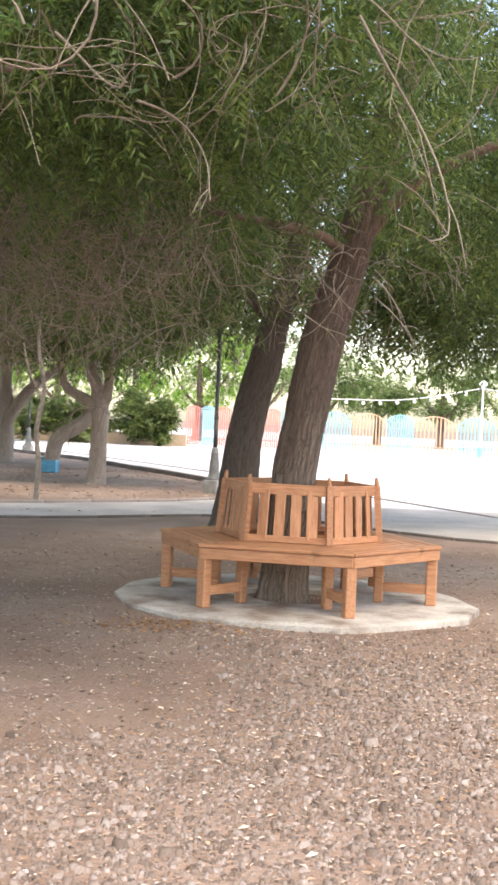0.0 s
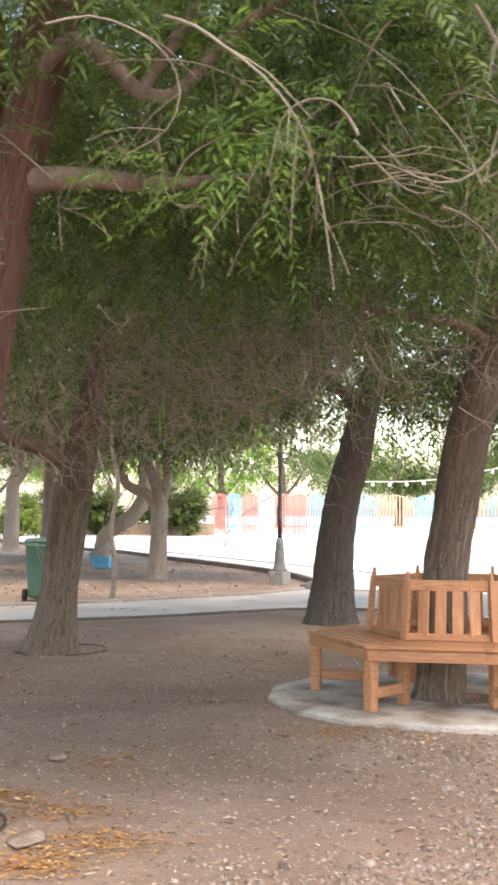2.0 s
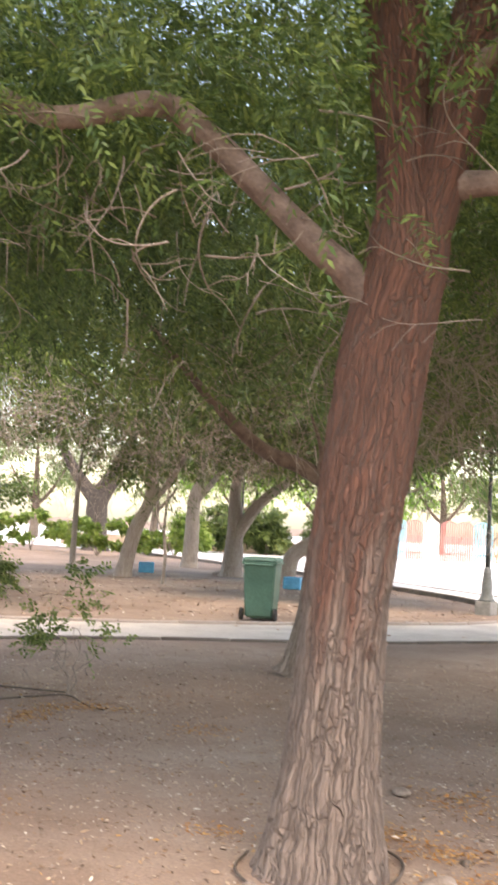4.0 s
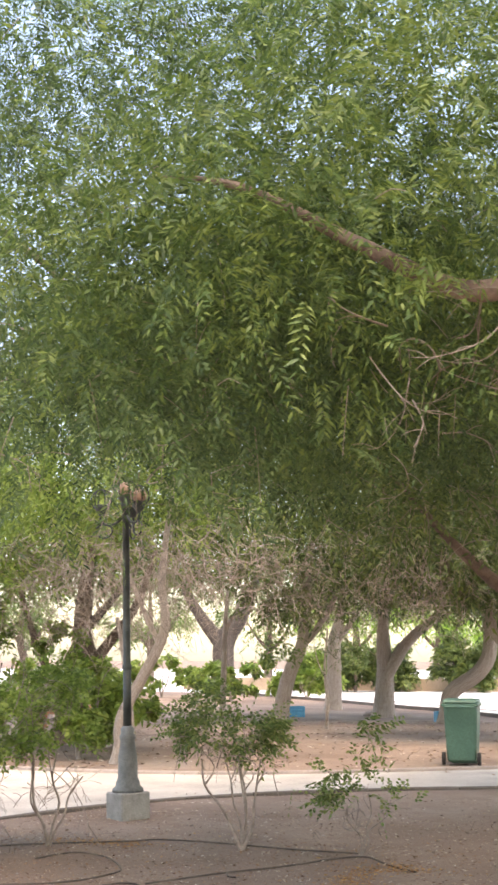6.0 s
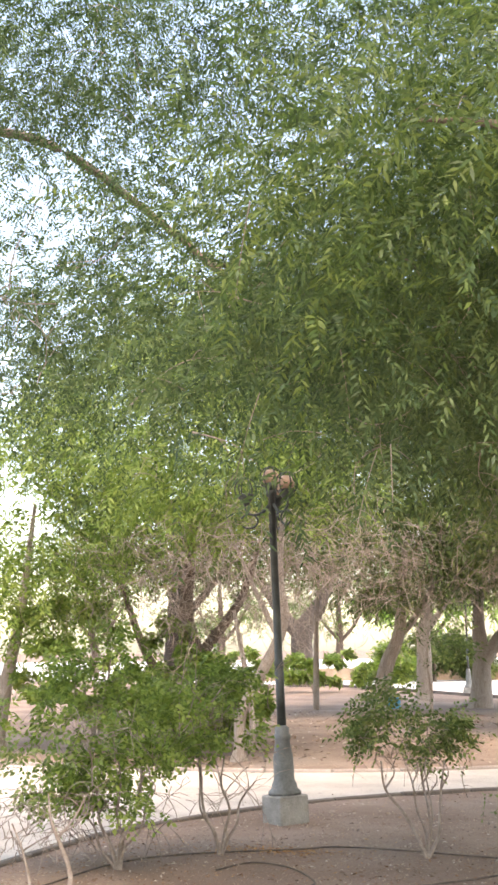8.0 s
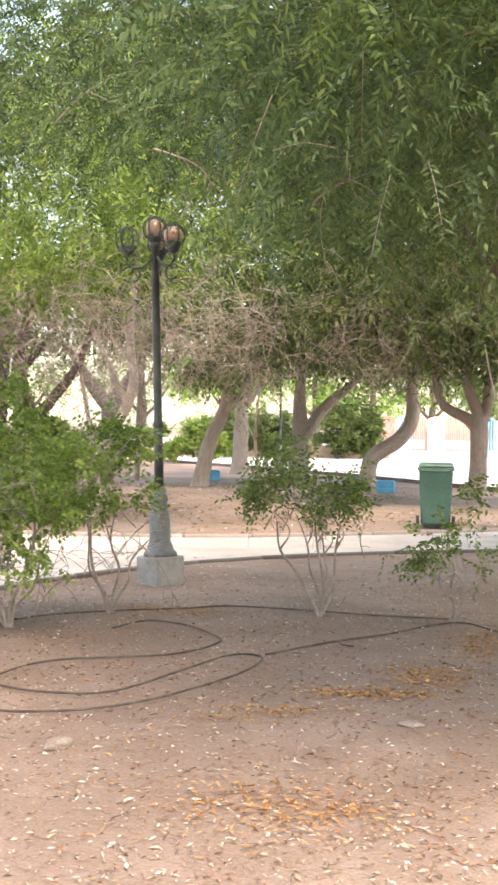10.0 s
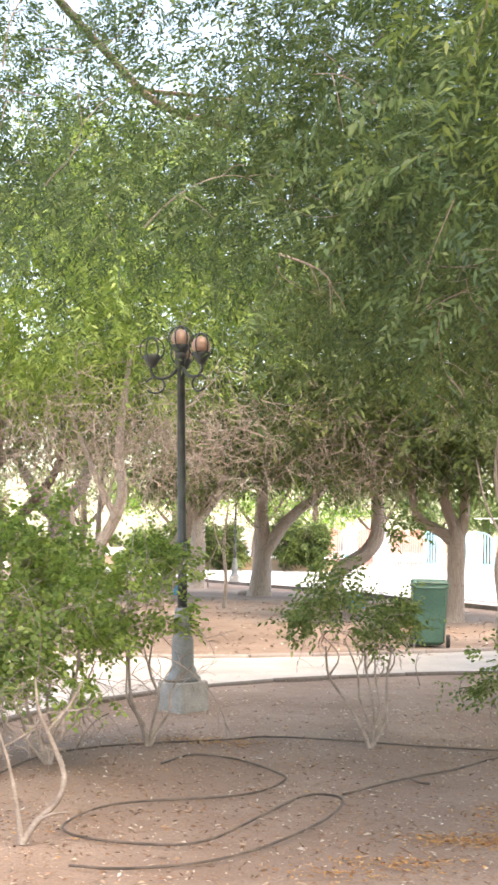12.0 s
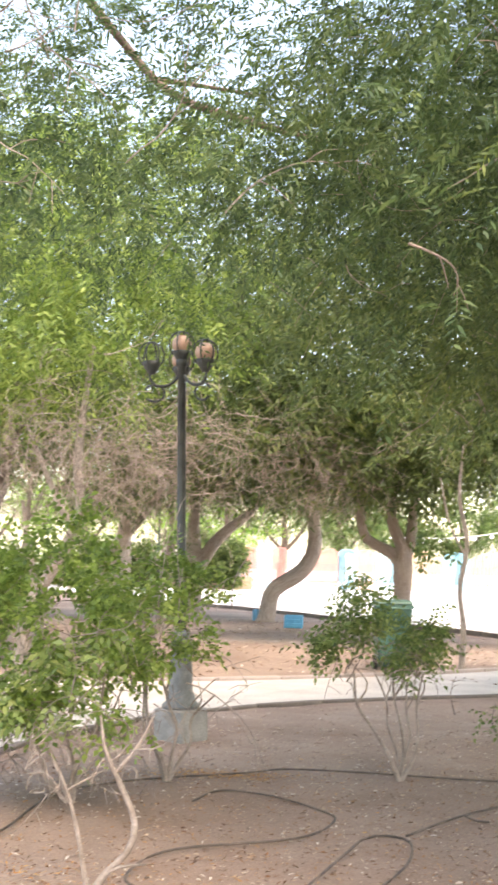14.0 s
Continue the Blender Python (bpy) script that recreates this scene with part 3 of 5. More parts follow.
def slab(place, r, n, seed):
    q = random.Random(seed)
    bm = bmesh.new()
    ring = [(r * q.uniform(0.96, 1.04) * math.cos(2 * math.pi * i / n + 0.3), r * q.uniform(0.96, 1.04) * math.sin(2 * math.pi * i / n + 0.3)) for i in range(n)]
    inner = [(0.46 * math.cos(2 * math.pi * i / n + 0.3) * q.uniform(0.85, 1.1), 0.46 * math.sin(2 * math.pi * i / n + 0.3)) for i in range(n)]
    levels = [[bm.verts.new((x * s, y * s, z)) for x, y in pts] for pts, s, z in
              ((ring, 1, -0.12), (ring, 1, 0.018), (ring, 0.97, 0.032), (inner, 1, 0.032), (inner, 1, -0.12))]
    for a, b in zip(levels, levels[1:]):
        for i in range(n):
            bm.faces.new((a[i], a[(i + 1) % n], b[(i + 1) % n], b[i]))
    bmesh.ops.recalc_face_normals(bm, faces=bm.faces[:])
    ob = part("tree_slab", bm, SLAB, None, "low worn concrete slab round the trunk under the bench")
    ob.location = (*place, 0)
    tagged(ob, "", "slab", "", "structure")


slab(BENCH, 1.49, 15, 3)
tree_bench(BENCH, TURN, "orange varnished hexagonal wooden bench built round a tree trunk")

# ---------------------------------------------------------------- trees of the grove
tree("tree", "leaning tree with thick furrowed reddish-grey bark and feathery leaves",
     [(-2.70, 5.55, -0.06, 0.32), (-2.69, 5.55, 0.06, 0.285), (-2.675, 5.55, 0.38, 0.228), (-2.645, 5.55, 0.9, 0.198), (-2.605, 5.55, 1.44, 0.196), (-2.55, 5.55, 1.92, 0.197),
      (-2.49, 5.55, 2.4, 0.195), (-2.41, 5.53, 2.8, 0.185), (-2.445, 5.52, 3.2, 0.125), (-2.515, 5.5, 3.88, 0.145), (-2.6, 5.5, 4.8, 0.14), (-2.7, 5.6, 6.2, 0.08)],
     [[(-2.37, 5.52, 2.75, 0.12), (-2.265, 5.5, 3.2, 0.12), (-2.12, 5.5, 3.88, 0.14), (-1.85, 5.5, 5.0, 0.13), (-1.5, 5.6, 6.2, 0.07)],
      [(-2.46, 5.58, 2.40, 0.11), (-2.58, 5.53, 2.57, 0.09), (-2.68, 5.49, 2.68, 0.073), (-2.83, 5.44, 2.80, 0.066), (-3.07, 5.42, 3.03, 0.062), (-3.42, 5.38, 3.35, 0.060), (-3.63, 5.34, 3.42, 0.057), (-4.08, 5.28, 3.34, 0.05), (-4.6, 5.3, 3.62, 0.036), (-5.2, 5.4, 4.0, 0.022), (-5.7, 5.5, 4.15, 0.006)],
      [(-2.30, 5.52, 3.08, 0.08), (-2.12, 5.46, 3.09, 0.06), (-1.9, 5.45, 3.09, 0.048), (-1.6, 5.5, 3.08, 0.034), (-1.2, 5.6, 3.14, 0.015), (-0.9, 5.7, 3.2, 0.004)],
      [(-2.24, 5.5, 3.42, 0.05), (-2.16, 5.42, 3.58, 0.042), (-1.99, 5.3, 3.69, 0.042), (-1.83, 5.25, 3.61, 0.042), (-1.67, 5.2, 3.43, 0.036), (-1.49, 5.15, 3.39, 0.03), (-1.3, 5.1, 3.57, 0.026), (-1.07, 5.0, 3.72, 0.018), (-0.7, 4.8, 3.8, 0.008)],
      [(-1.64, 5.2, 3.43, 0.03), (-1.50, 5.2, 3.65, 0.03), (-1.36, 5.2, 3.9, 0.025), (-1.2, 5.1, 4.3, 0.012)],
      [(-2.2, 5.3, 4.0, 0.05), (-1.7, 4.2, 3.7, 0.03), (-1.2, 3.2, 3.3, 0.018), (-0.8, 2.6, 3.05, 0.006)]],
     [(-2.2, 6.2, 5.0, 3.4, 2.2, 1.7, 3.2, 4400), (-0.6, 5.4, 4.1, 2.0, 1.6, 1.0, 3.0, 2300), (-4.3, 5.9, 4.3, 1.8, 1.5, 1.2, 2.75, 2500), (-5.3, 5.4, 3.75, 1.0, 0.5, 0.55, 3.0, 650), (-2.5, 5.15, 3.0, 0.4, 0.12, 0.12, 2.7, 60),
      (-1.2, 7.2, 4.0, 2.2, 1.4, 1.2, 2.75, 2400)],
     BARK_RED, LEAF_NEAR, leaf=(0.068, 0.016), twig=0.32, per=18, seed=11, sides=96, step=0.03, ridge=0.075, limb_mat=BARK_LIMB, bright=[(-1.12, 4.1, 2.62, 0.2, 0.2, 0.10, 2.35, 45), (-1.5, 4.9, 3.55, 0.22, 0.2, 0.12, 3.2, 40)],
     hooks=[((-0.9, 3.4, 3.0), (0.6, 0.6, 0.10), 9, 0.75), ((-2.9, 5.15, 2.7), (0.5, 0.3, 0.25), 9, 0.6), ((-1.6, 5.1, 3.2), (0.5, 0.3, 0.3), 12, 0.65), ((-0.2, 4.4, 3.0), (0.8, 0.6, 0.22), 28, 0.9), ((0.1, 4.7, 3.2), (0.5, 0.4, 0.15), 14, 0.9), ((0.9, 5.4, 3.2), (0.5, 0.5, 0.25), 10, 0.8), ((-3.8, 5.1, 3.0), (0.4, 0.2, 0.3), 8, 0.6)],
     dead=[((-3.6, 5.6, 2.9), (0.7, 0.4, 0.3), 40, 0.5)])
burl = bmesh.new()
bmesh.ops.create_icosphere(burl, subdivisions=3, radius=0.06)
for v in burl.verts:
    ring = math.hypot(v.co.x, v.co.z) / 0.06
    v.co *= 1 + 0.25 * noise.noise(v.co * 30) - 0.35 * max(0, 0.5 - ring)
    v.co.y *= 0.5
    v.co += Vector((0.165, -0.125, 1.0))
burl_ob = part("burl", burl, BARK_RED, bpy.data.objects["tree"], "knotted burl in the bark", True)
grained(burl_ob.data)
tree("tree", "leaning tree with grey furrowed trunk rising through the bench",
     [(0.29, 9.75, -0.05, 0.27), (0.295, 9.75, 0.08, 0.215), (0.315, 9.75, 0.4, 0.19), (0.345, 9.75, 1.0, 0.183), (0.41, 9.75, 1.43, 0.178), (0.54, 9.75, 2.18, 0.175), (0.77, 9.75, 3.0, 0.15), (1.0, 9.8, 4.0, 0.13), (1.3, 9.9, 5.6, 0.08)],
     [[(0.74, 9.75, 2.85, 0.045), (0.5, 9.55, 3.0, 0.04), (0.1, 9.3, 3.05, 0.035), (-0.6, 9.0, 3.1, 0.012)], [(0.8, 9.75, 3.0, 0.07), (1.3, 9.5, 3.5, 0.05), (2.2, 9.2, 3.9, 0.03)]],
     [(1.0, 9.6, 4.8, 3.2, 2.6, 1.9, 2.95, 4200), (3.0, 11.4, 4.0, 2.0, 1.8, 1.8, 2.3, 2600), (-1.2, 9.2, 4.4, 2.2, 2.0, 1.4, 2.9, 2400)],
     BARK_GREY, LEAF_NEAR, leaf=(0.075, 0.019), twig=0.34, per=17, seed=12, sides=64, hooks=[((-0.85, 8.3, 2.75), (0.3, 0.2, 0.25), 12, 0.7)], limb_mat=BARK_LIMB, step=0.05, ridge=0.05,
     dead=[((-0.5, 8.6, 2.95), (0.7, 0.4, 0.3), 60, 0.7), ((0.9, 9.1, 2.95), (0.4, 0.3, 0.3), 40, 0.6), ((-0.8, 8.4, 2.75), (0.35, 0.3, 0.3), 70, 0.6), ((-1.5, 8.8, 3.05), (0.5, 0.3, 0.5), 200, 0.7)])
tree("tree", "dark-barked leaning tree at the edge of the path",
     [(-0.30, 16.3, -0.05, 0.42), (-0.30, 16.3, 0.12, 0.34), (-0.28, 16.3, 0.5, 0.285), (-0.235, 16.3, 1.2, 0.25), (-0.12, 16.3, 1.8, 0.235), (0.015, 16.3, 2.3, 0.23), (0.14, 16.3, 2.9, 0.19), (0.4, 16.3, 4.0, 0.15), (0.6, 16.3, 6.0, 0.08)],
     [[(0.14, 16.3, 2.8, 0.09), (-0.4, 16.1, 3.3, 0.06), (-1.3, 15.9, 3.8, 0.03)], [(0.2, 16.3, 3.0, 0.08), (0.9, 16.2, 3.5, 0.05), (1.8, 16.0, 3.9, 0.03)]],
     [(0.3, 16.4, 5.0, 4.0, 3.0, 2.4, 2.75, 4200), (-2.4, 15.6, 4.4, 2.2, 2.0, 1.8, 2.6, 1800)],
     BARK_DARK, LEAF, leaf=(0.13, 0.032), twig=0.42, per=11, seed=13, sides=48, ridge=0.05, dead=[((-0.8, 14.6, 3.0), (0.9, 0.4, 0.4), 70, 0.8)])
tree("tree", "grey-brown tree with flared roots and a drooping limb",
     [(-3.46, 12.8, -0.05, 0.36), (-3.43, 12.8, 0.1, 0.28), (-3.37, 12.8, 0.65, 0.205), (-3.30, 12.8, 1.2, 0.20), (-3.21, 12.8, 1.86, 0.195), (-3.09, 12.8, 2.48, 0.155), (-2.9, 12.8, 3.5, 0.12), (-2.7, 12.9, 5.2, 0.07)],
     [[(-3.23, 12.75, 1.95, 0.09), (-3.6, 12.7, 2.17, 0.085), (-3.98, 12.6, 2.31, 0.075), (-4.35, 12.5, 2.62, 0.06), (-4.8, 12.3, 3.1, 0.04), (-5.3, 12.1, 3.7, 0.02)],
      [(-3.4, 12.7, 2.05, 0.03), (-3.38, 12.6, 2.35, 0.025), (-3.5, 12.6, 2.7, 0.012)]],
     [(-3.2, 12.8, 4.8, 3.2, 2.6, 2.0, 2.75, 4000), (-5.3, 12.0, 4.2, 1.8, 1.8, 1.3, 2.7, 1200)],
     BARK_GREY, LEAF, leaf=(0.11, 0.027), twig=0.40, per=11, seed=14, sides=48, limb_mat=BARK_LIMB, ridge=0.05,
     dead=[((-2.3, 11.2, 2.85), (0.6, 0.3, 0.5), 280, 0.8), ((-1.5, 10.8, 3.0), (0.5, 0.3, 0.35), 50, 0.7), ((-4.4, 11.6, 3.0), (0.6, 0.4, 0.35), 70, 0.7)])
# the tree that spreads over the shrubs, with its trunk beside the walk
tree("tree", "broad tree whose feathery boughs hang over the shrubs",
     [(-9.35, 4.3, -0.05, 0.40), (-9.35, 4.3, 0.2, 0.31), (-9.45, 4.5, 1.6, 0.26), (-9.6, 4.8, 3.2, 0.22), (-9.7, 5.4, 5.0, 0.15), (-9.8, 6.0, 7.0, 0.07)],
     [[(-9.62, 4.9, 3.5, 0.10), (-10.0, 7.0, 5.2, 0.06), (-9.5, 9.4, 6.2, 0.042), (-8.7, 10.8, 5.75, 0.036), (-8.2, 11.0, 5.3, 0.033), (-7.6, 11.0, 5.1, 0.030), (-6.9, 11.0, 4.95, 0.022), (-5.9, 11.1, 4.9, 0.006)],
      [(-8.3, 11.0, 5.4, 0.024), (-7.9, 11.1, 5.4, 0.018), (-7.2, 11.2, 5.35, 0.006)],
      [(-9.6, 4.9, 3.4, 0.10), (-10.2, 7.6, 4.6, 0.07), (-10.4, 10.0, 5.4, 0.03)]],
     # (-7.0, 1.9, 5.7): unseen foliage over the walk, added to shade the ground
     [(-5.75, 7.9, 4.2, 2.1, 1.8, 1.05, 2.9, 4400), (-7.4, 7.7, 6.2, 2.4, 1.4, 0.7, 5.4, 2900), (-7.0, 1.9, 5.7, 3.0, 1.8, 0.8, 4.7, 2000), (-8.3, 8.2, 3.75, 1.0, 1.0, 0.5, 3.1, 650), (-6.0, 5.6, 3.0, 0.9, 0.5, 0.5, 2.4, 380), (-9.8, 8.4, 5.6, 2.2, 2.4, 1.7, 3.6, 2000), (-5.4, 9.6, 4.4, 2.0, 1.8, 1.2, 3.0, 2700), (-8.2, 10.8, 4.75, 2.4, 1.8, 0.75, 3.7, 1000),
      (-6.2, 11.6, 5.0, 2.2, 1.4, 0.9, 3.6, 700)],
     BARK_GREY, LEAF_BOUGH, leaf=(0.057, 0.0148), twig=0.32, per=19, seed=15, sides=24, limb_mat=BARK_LIMB, step=0.12,
     dead=[((-8.9, 7.2, 4.1), (0.6, 0.5, 0.4), 24, 0.8), ((-6.3, 7.4, 3.3), (0.6, 0.5, 0.25), 14, 0.6)])
tree("tree", "leafy tree standing beside the plaza",
     [(6.6, 18.4, -0.05, 0.40), (6.6, 18.4, 0.2, 0.3), (6.5, 18.4, 1.8, 0.26), (6.2, 18.4, 3.2, 0.2), (5.9, 18.4, 6.0, 0.09)],
     [[(6.3, 18.4, 2.8, 0.12), (5.2, 18.2, 3.6, 0.08), (3.8, 18.0, 4.1, 0.04)]],
     [(3.9, 18.2, 5.0, 3.4, 2.6, 2.6, 2.45, 3600), (1.5, 19.0, 3.9, 1.6, 1.2, 1.2, 2.45, 1000), (3.2, 17.4, 3.4, 1.7, 1.2, 1.0, 2.25, 1000)], BARK_GREY, LEAF, leaf=(0.14, 0.036), twig=0.45, per=10, seed=16)

# ---------------------------------------------------------------- trees of the island and beyond
FARLEAF = dict(leaf=(0.22, 0.06), twig=0.5, per=7, sides=16, step=0.15)
tree("tree", "pale pruned tree with three smooth upturned limbs",
     [(-3.66, 26, -0.05, 0.27), (-3.64, 26, 0.15, 0.21), (-3.62, 26, 0.9, 0.18), (-3.61, 26, 1.6, 0.19), (-3.66, 26, 1.95, 0.13), (-3.86, 26, 2.5, 0.11), (-3.8, 26, 3.3, 0.09), (-3.7, 26, 4.6, 0.05)],
     [[(-3.62, 26, 1.5, 0.13), (-3.85, 26, 1.78, 0.12), (-4.35, 26, 2.05, 0.10), (-4.5, 26, 2.5, 0.09), (-4.55, 26, 3.2, 0.07), (-4.9, 26, 4.4, 0.04)],
      [(-3.58, 26, 1.6, 0.12), (-3.45, 26, 2.1, 0.11), (-3.40, 26, 2.8, 0.09), (-3.1, 26, 3.6, 0.07), (-2.7, 26, 4.8, 0.04)]],
     [(-3.8, 26, 6.0, 3.6, 2.8, 3.6, 2.5, 3900), (-1.8, 25.2, 4.8, 2.0, 1.8, 1.7, 2.9, 1000), (-3.8, 25.2, 4.3, 3.2, 1.8, 1.2, 2.75, 1800)], BARK_PALE, LEAF, seed=21, dead=[((-4.9, 24.2, 3.0), (0.6, 0.3, 0.35), 60, 0.8), ((-6.0, 23.6, 3.4), (1.0, 0.3, 0.55), 260, 0.9)], **FARLEAF)
tree("tree", "pale tree bent low to one side before it rises",
     [(-5.95, 33, -0.05, 0.26), (-5.9, 33, 0.2, 0.22), (-5.75, 33, 0.8, 0.21), (-5.05, 33, 1.3, 0.20), (-4.72, 33, 1.9, 0.19), (-4.75, 33, 2.9, 0.15), (-4.6, 33, 3.7, 0.12), (-4.4, 33, 5.4, 0.06)],
     [[(-4.73, 33, 2.8, 0.11), (-5.2, 33, 3.5, 0.08), (-5.6, 33, 4.4, 0.05)]],
     [(-4.6, 33, 6.4, 3.4, 2.5, 3.9, 2.75, 2700), (-5.0, 32, 4.6, 3.5, 2.0, 1.5, 3.0, 1500)], BARK_PALE, LEAF, seed=22, **FARLEAF)
tree("tree", "stout pale forked tree on the island",
     [(-7.92, 35.8, -0.05, 0.40), (-7.9, 35.8, 0.15, 0.33), (-7.85, 35.8, 0.9, 0.27), (-7.84, 35.8, 1.6, 0.24), (-7.88, 35.8, 2.4, 0.18), (-7.8, 35.8, 3.4, 0.13), (-7.6, 35.8, 5.5, 0.06)],
     [[(-7.82, 35.7, 1.1, 0.18), (-7.35, 35.7, 1.9, 0.18), (-6.9, 35.7, 2.4, 0.15), (-6.3, 35.7, 2.9, 0.12), (-5.6, 35.7, 3.8, 0.06)]],
     [(-7.4, 35.8, 6.6, 3.8, 2.8, 4.2, 2.75, 3300), (-7.4, 34.4, 4.9, 3.5, 2.0, 1.5, 3.1, 1500)], BARK_PALE, LEAF, seed=23, dead=[((-7.9, 33.0, 3.7), (1.2, 0.4, 0.7), 260, 1.1)], **FARLEAF)
tree("tree", "slanting grey tree on the island",
     [(-10.28, 32.1, -0.05, 0.30), (-10.26, 32.1, 0.15, 0.23), (-10.1, 32.1, 0.9, 0.20), (-9.95, 32.1, 1.4, 0.19), (-9.65, 32.1, 2.1, 0.16), (-9.5, 32, 3.5, 0.12), (-9.3, 32, 5.2, 0.06)],
     [[(-9.75, 32.1, 1.9, 0.11), (-9.2, 32.1, 2.5, 0.09), (-8.7, 32, 3.3, 0.06)]],
     [(-9.5, 32, 6.6, 3.4, 2.5, 4.2, 2.75, 3100)], BARK_PALE, LEAF, seed=24, dead=[((-9.6, 29.6, 3.6), (1.2, 0.4, 0.7), 280, 1.1)], **FARLEAF)
tree("tree", "straight pale tree at the back of the island",
     [(-10.15, 40.8, -0.05, 0.36), (-10.14, 40.8, 0.2, 0.29), (-10.1, 40.8, 1.2, 0.25), (-10.08, 40.8, 2.3, 0.22), (-9.85, 40.8, 3.3, 0.15), (-9.7, 40.8, 5.5, 0.07)],
     [[(-10.05, 40.8, 2.2, 0.13), (-9.5, 40.8, 2.9, 0.10), (-9.0, 40.8, 3.6, 0.06)]],
     [(-10.0, 41, 7.2, 3.8, 3.0, 4.4, 3.1, 2000)], BARK_PALE, LEAF, seed=25, **FARLEAF)
tree("tree", "massive dark forked tree with a bare twiggy crown",
     [(-17.8, 56.5, -0.05, 0.75), (-17.8, 56.5, 0.3, 0.62), (-17.8, 56.5, 1.5, 0.52), (-17.7, 56.5, 2.6, 0.5), (-16.9, 56.5, 3.8, 0.35), (-16.0, 56.5, 6.0, 0.15)],
     [[(-17.8, 56.5, 2.3, 0.4), (-18.8, 56.5, 3.5, 0.3), (-20.0, 56.5, 5.4, 0.15)]],
     [(-18.0, 57.5, 7.6, 5.0, 4.0, 2.6, 5.4, 1100)], BARK_DARK, LEAF_FAR, seed=26, dead=[((-17.6, 56, 4.7), (1.8, 0.8, 0.9), 170, 1.6, )], **FARLEAF)
tree("sapling", "thin straight pale sapling on the island", [(-12.45, 34.6, -0.03, 0.09), (-12.43, 34.6, 1.0, 0.085), (-12.4, 34.6, 2.4, 0.07), (-12.3, 34.6, 3.8, 0.04)],
     [[(-12.4, 34.6, 2.4, 0.04), (-12.1, 34.6, 3.0, 0.03), (-11.8, 34.6, 3.9, 0.015)]], [(-12.3, 34.6, 5.0, 1.6, 1.5, 1.2, 3.4, 300)], BARK_PALE, LEAF, seed=27,
     dead=[((-12.6, 34.4, 3.2), (0.7, 0.4, 0.6), 60, 0.9)], **FARLEAF)
tree("tree", "slender pale multi-stemmed tree beside the path",
     [(-10.25, 18.6, -0.03, 0.15), (-10.22, 18.6, 0.25, 0.10), (-10.2, 18.6, 0.7, 0.09), (-9.88, 18.6, 1.3, 0.09), (-9.5, 18.6, 2.1, 0.08), (-9.55, 18.6, 3.0, 0.06), (-9.4, 18.7, 4.6, 0.03)],
     [[(-10.1, 18.6, 0.15, 0.07), (-10.02, 18.6, 0.5, 0.05), (-10.1, 18.6, 1.2, 0.045), (-10.3, 18.6, 2.3, 0.03)], [(-9.6, 18.6, 1.9, 0.05), (-9.9, 18.6, 2.5, 0.04), (-10.3, 18.6, 3.4, 0.02)]],
     [(-9.8, 18.8, 5.6, 2.6, 2.0, 2.5, 3.1, 2600), (-8.6, 19.6, 7.0, 3.6, 2.4, 1.4, 4.6, 700)], BARK_PALE, LEAF_FRESH, leaf=(0.14, 0.04), twig=0.42, per=10, seed=28, sides=14,
     dead=[((-9.9, 17.0, 2.9), (0.9, 0.3, 0.5), 260, 0.8), ((-8.6, 16.9, 2.95), (0.7, 0.3, 0.4), 200, 0.8)])
tree("tree", "twisted brown tree with hanging bare twigs",
     [(-12.9, 23.0, -0.05, 0.32), (-12.85, 23, 0.2, 0.25), (-12.7, 23, 0.9, 0.20), (-12.4, 23, 1.6, 0.19), (-12.55, 23, 2.5, 0.15), (-12.3, 23, 4.4, 0.08)],
     [[(-12.5, 23, 1.3, 0.13), (-12.0, 23, 1.9, 0.11), (-11.4, 23, 2.7, 0.08), (-11.0, 23, 3.8, 0.04)], [(-12.8, 23, 0.8, 0.11), (-13.4, 23, 1.7, 0.09), (-13.9, 23, 3.0, 0.05)]],
     [(-12.4, 23.2, 6.2, 3.4, 2.4, 3.2, 3.0, 2800), (-13.0, 24.0, 9.6, 4.2, 2.6, 2.6, 5.0, 700)], BARK_GREY, LEAF, leaf=(0.16, 0.045), twig=0.45, per=10, seed=29, sides=16,
     dead=[((-11.6, 19.6, 2.9), (1.1, 0.3, 0.6), 320, 0.9), ((-13.8, 21.4, 2.8), (0.8, 0.4, 0.6), 100, 0.9)])
tree("tree", "dark tree beside the far bench",
     [(-15.1, 29.5, -0.05, 0.40), (-15.1, 29.5, 0.2, 0.32), (-15.0, 29.5, 1.5, 0.26), (-14.9, 29.5, 3.0, 0.22), (-14.7, 29.5, 5.5, 0.1)],
     [[(-15.0, 29.5, 2.2, 0.13), (-14.2, 29.3, 3.0, 0.1), (-13.2, 29, 4.0, 0.05)]],
     [(-14.8, 29.4, 6.6, 4.0, 3.0, 3.4, 3.4, 2800)], BARK_DARK, LEAF, seed=30, dead=[((-14.0, 28.6, 3.3), (1.2, 0.6, 0.5), 90, 1.0)], **FARLEAF)
tree("tree", "low leafy bright green tree beside the path",
     [(-15.4, 20.6, -0.05, 0.2), (-15.35, 20.6, 0.3, 0.15), (-15.2, 20.6, 1.2, 0.12), (-14.9, 20.5, 2.4, 0.09), (-14.6, 20.4, 4.4, 0.03)],
     [[(-15.2, 20.6, 1.0, 0.07), (-15.8, 20.6, 1.9, 0.05), (-16.2, 20.6, 3.0, 0.02)]],
     [(-14.6, 20.2, 4.2, 2.5, 1.9, 2.7, 1.5, 2200)], BARK_PALE, LEAF_FRESH, leaf=(0.15, 0.045), twig=0.42, per=9, seed=33, sides=12)
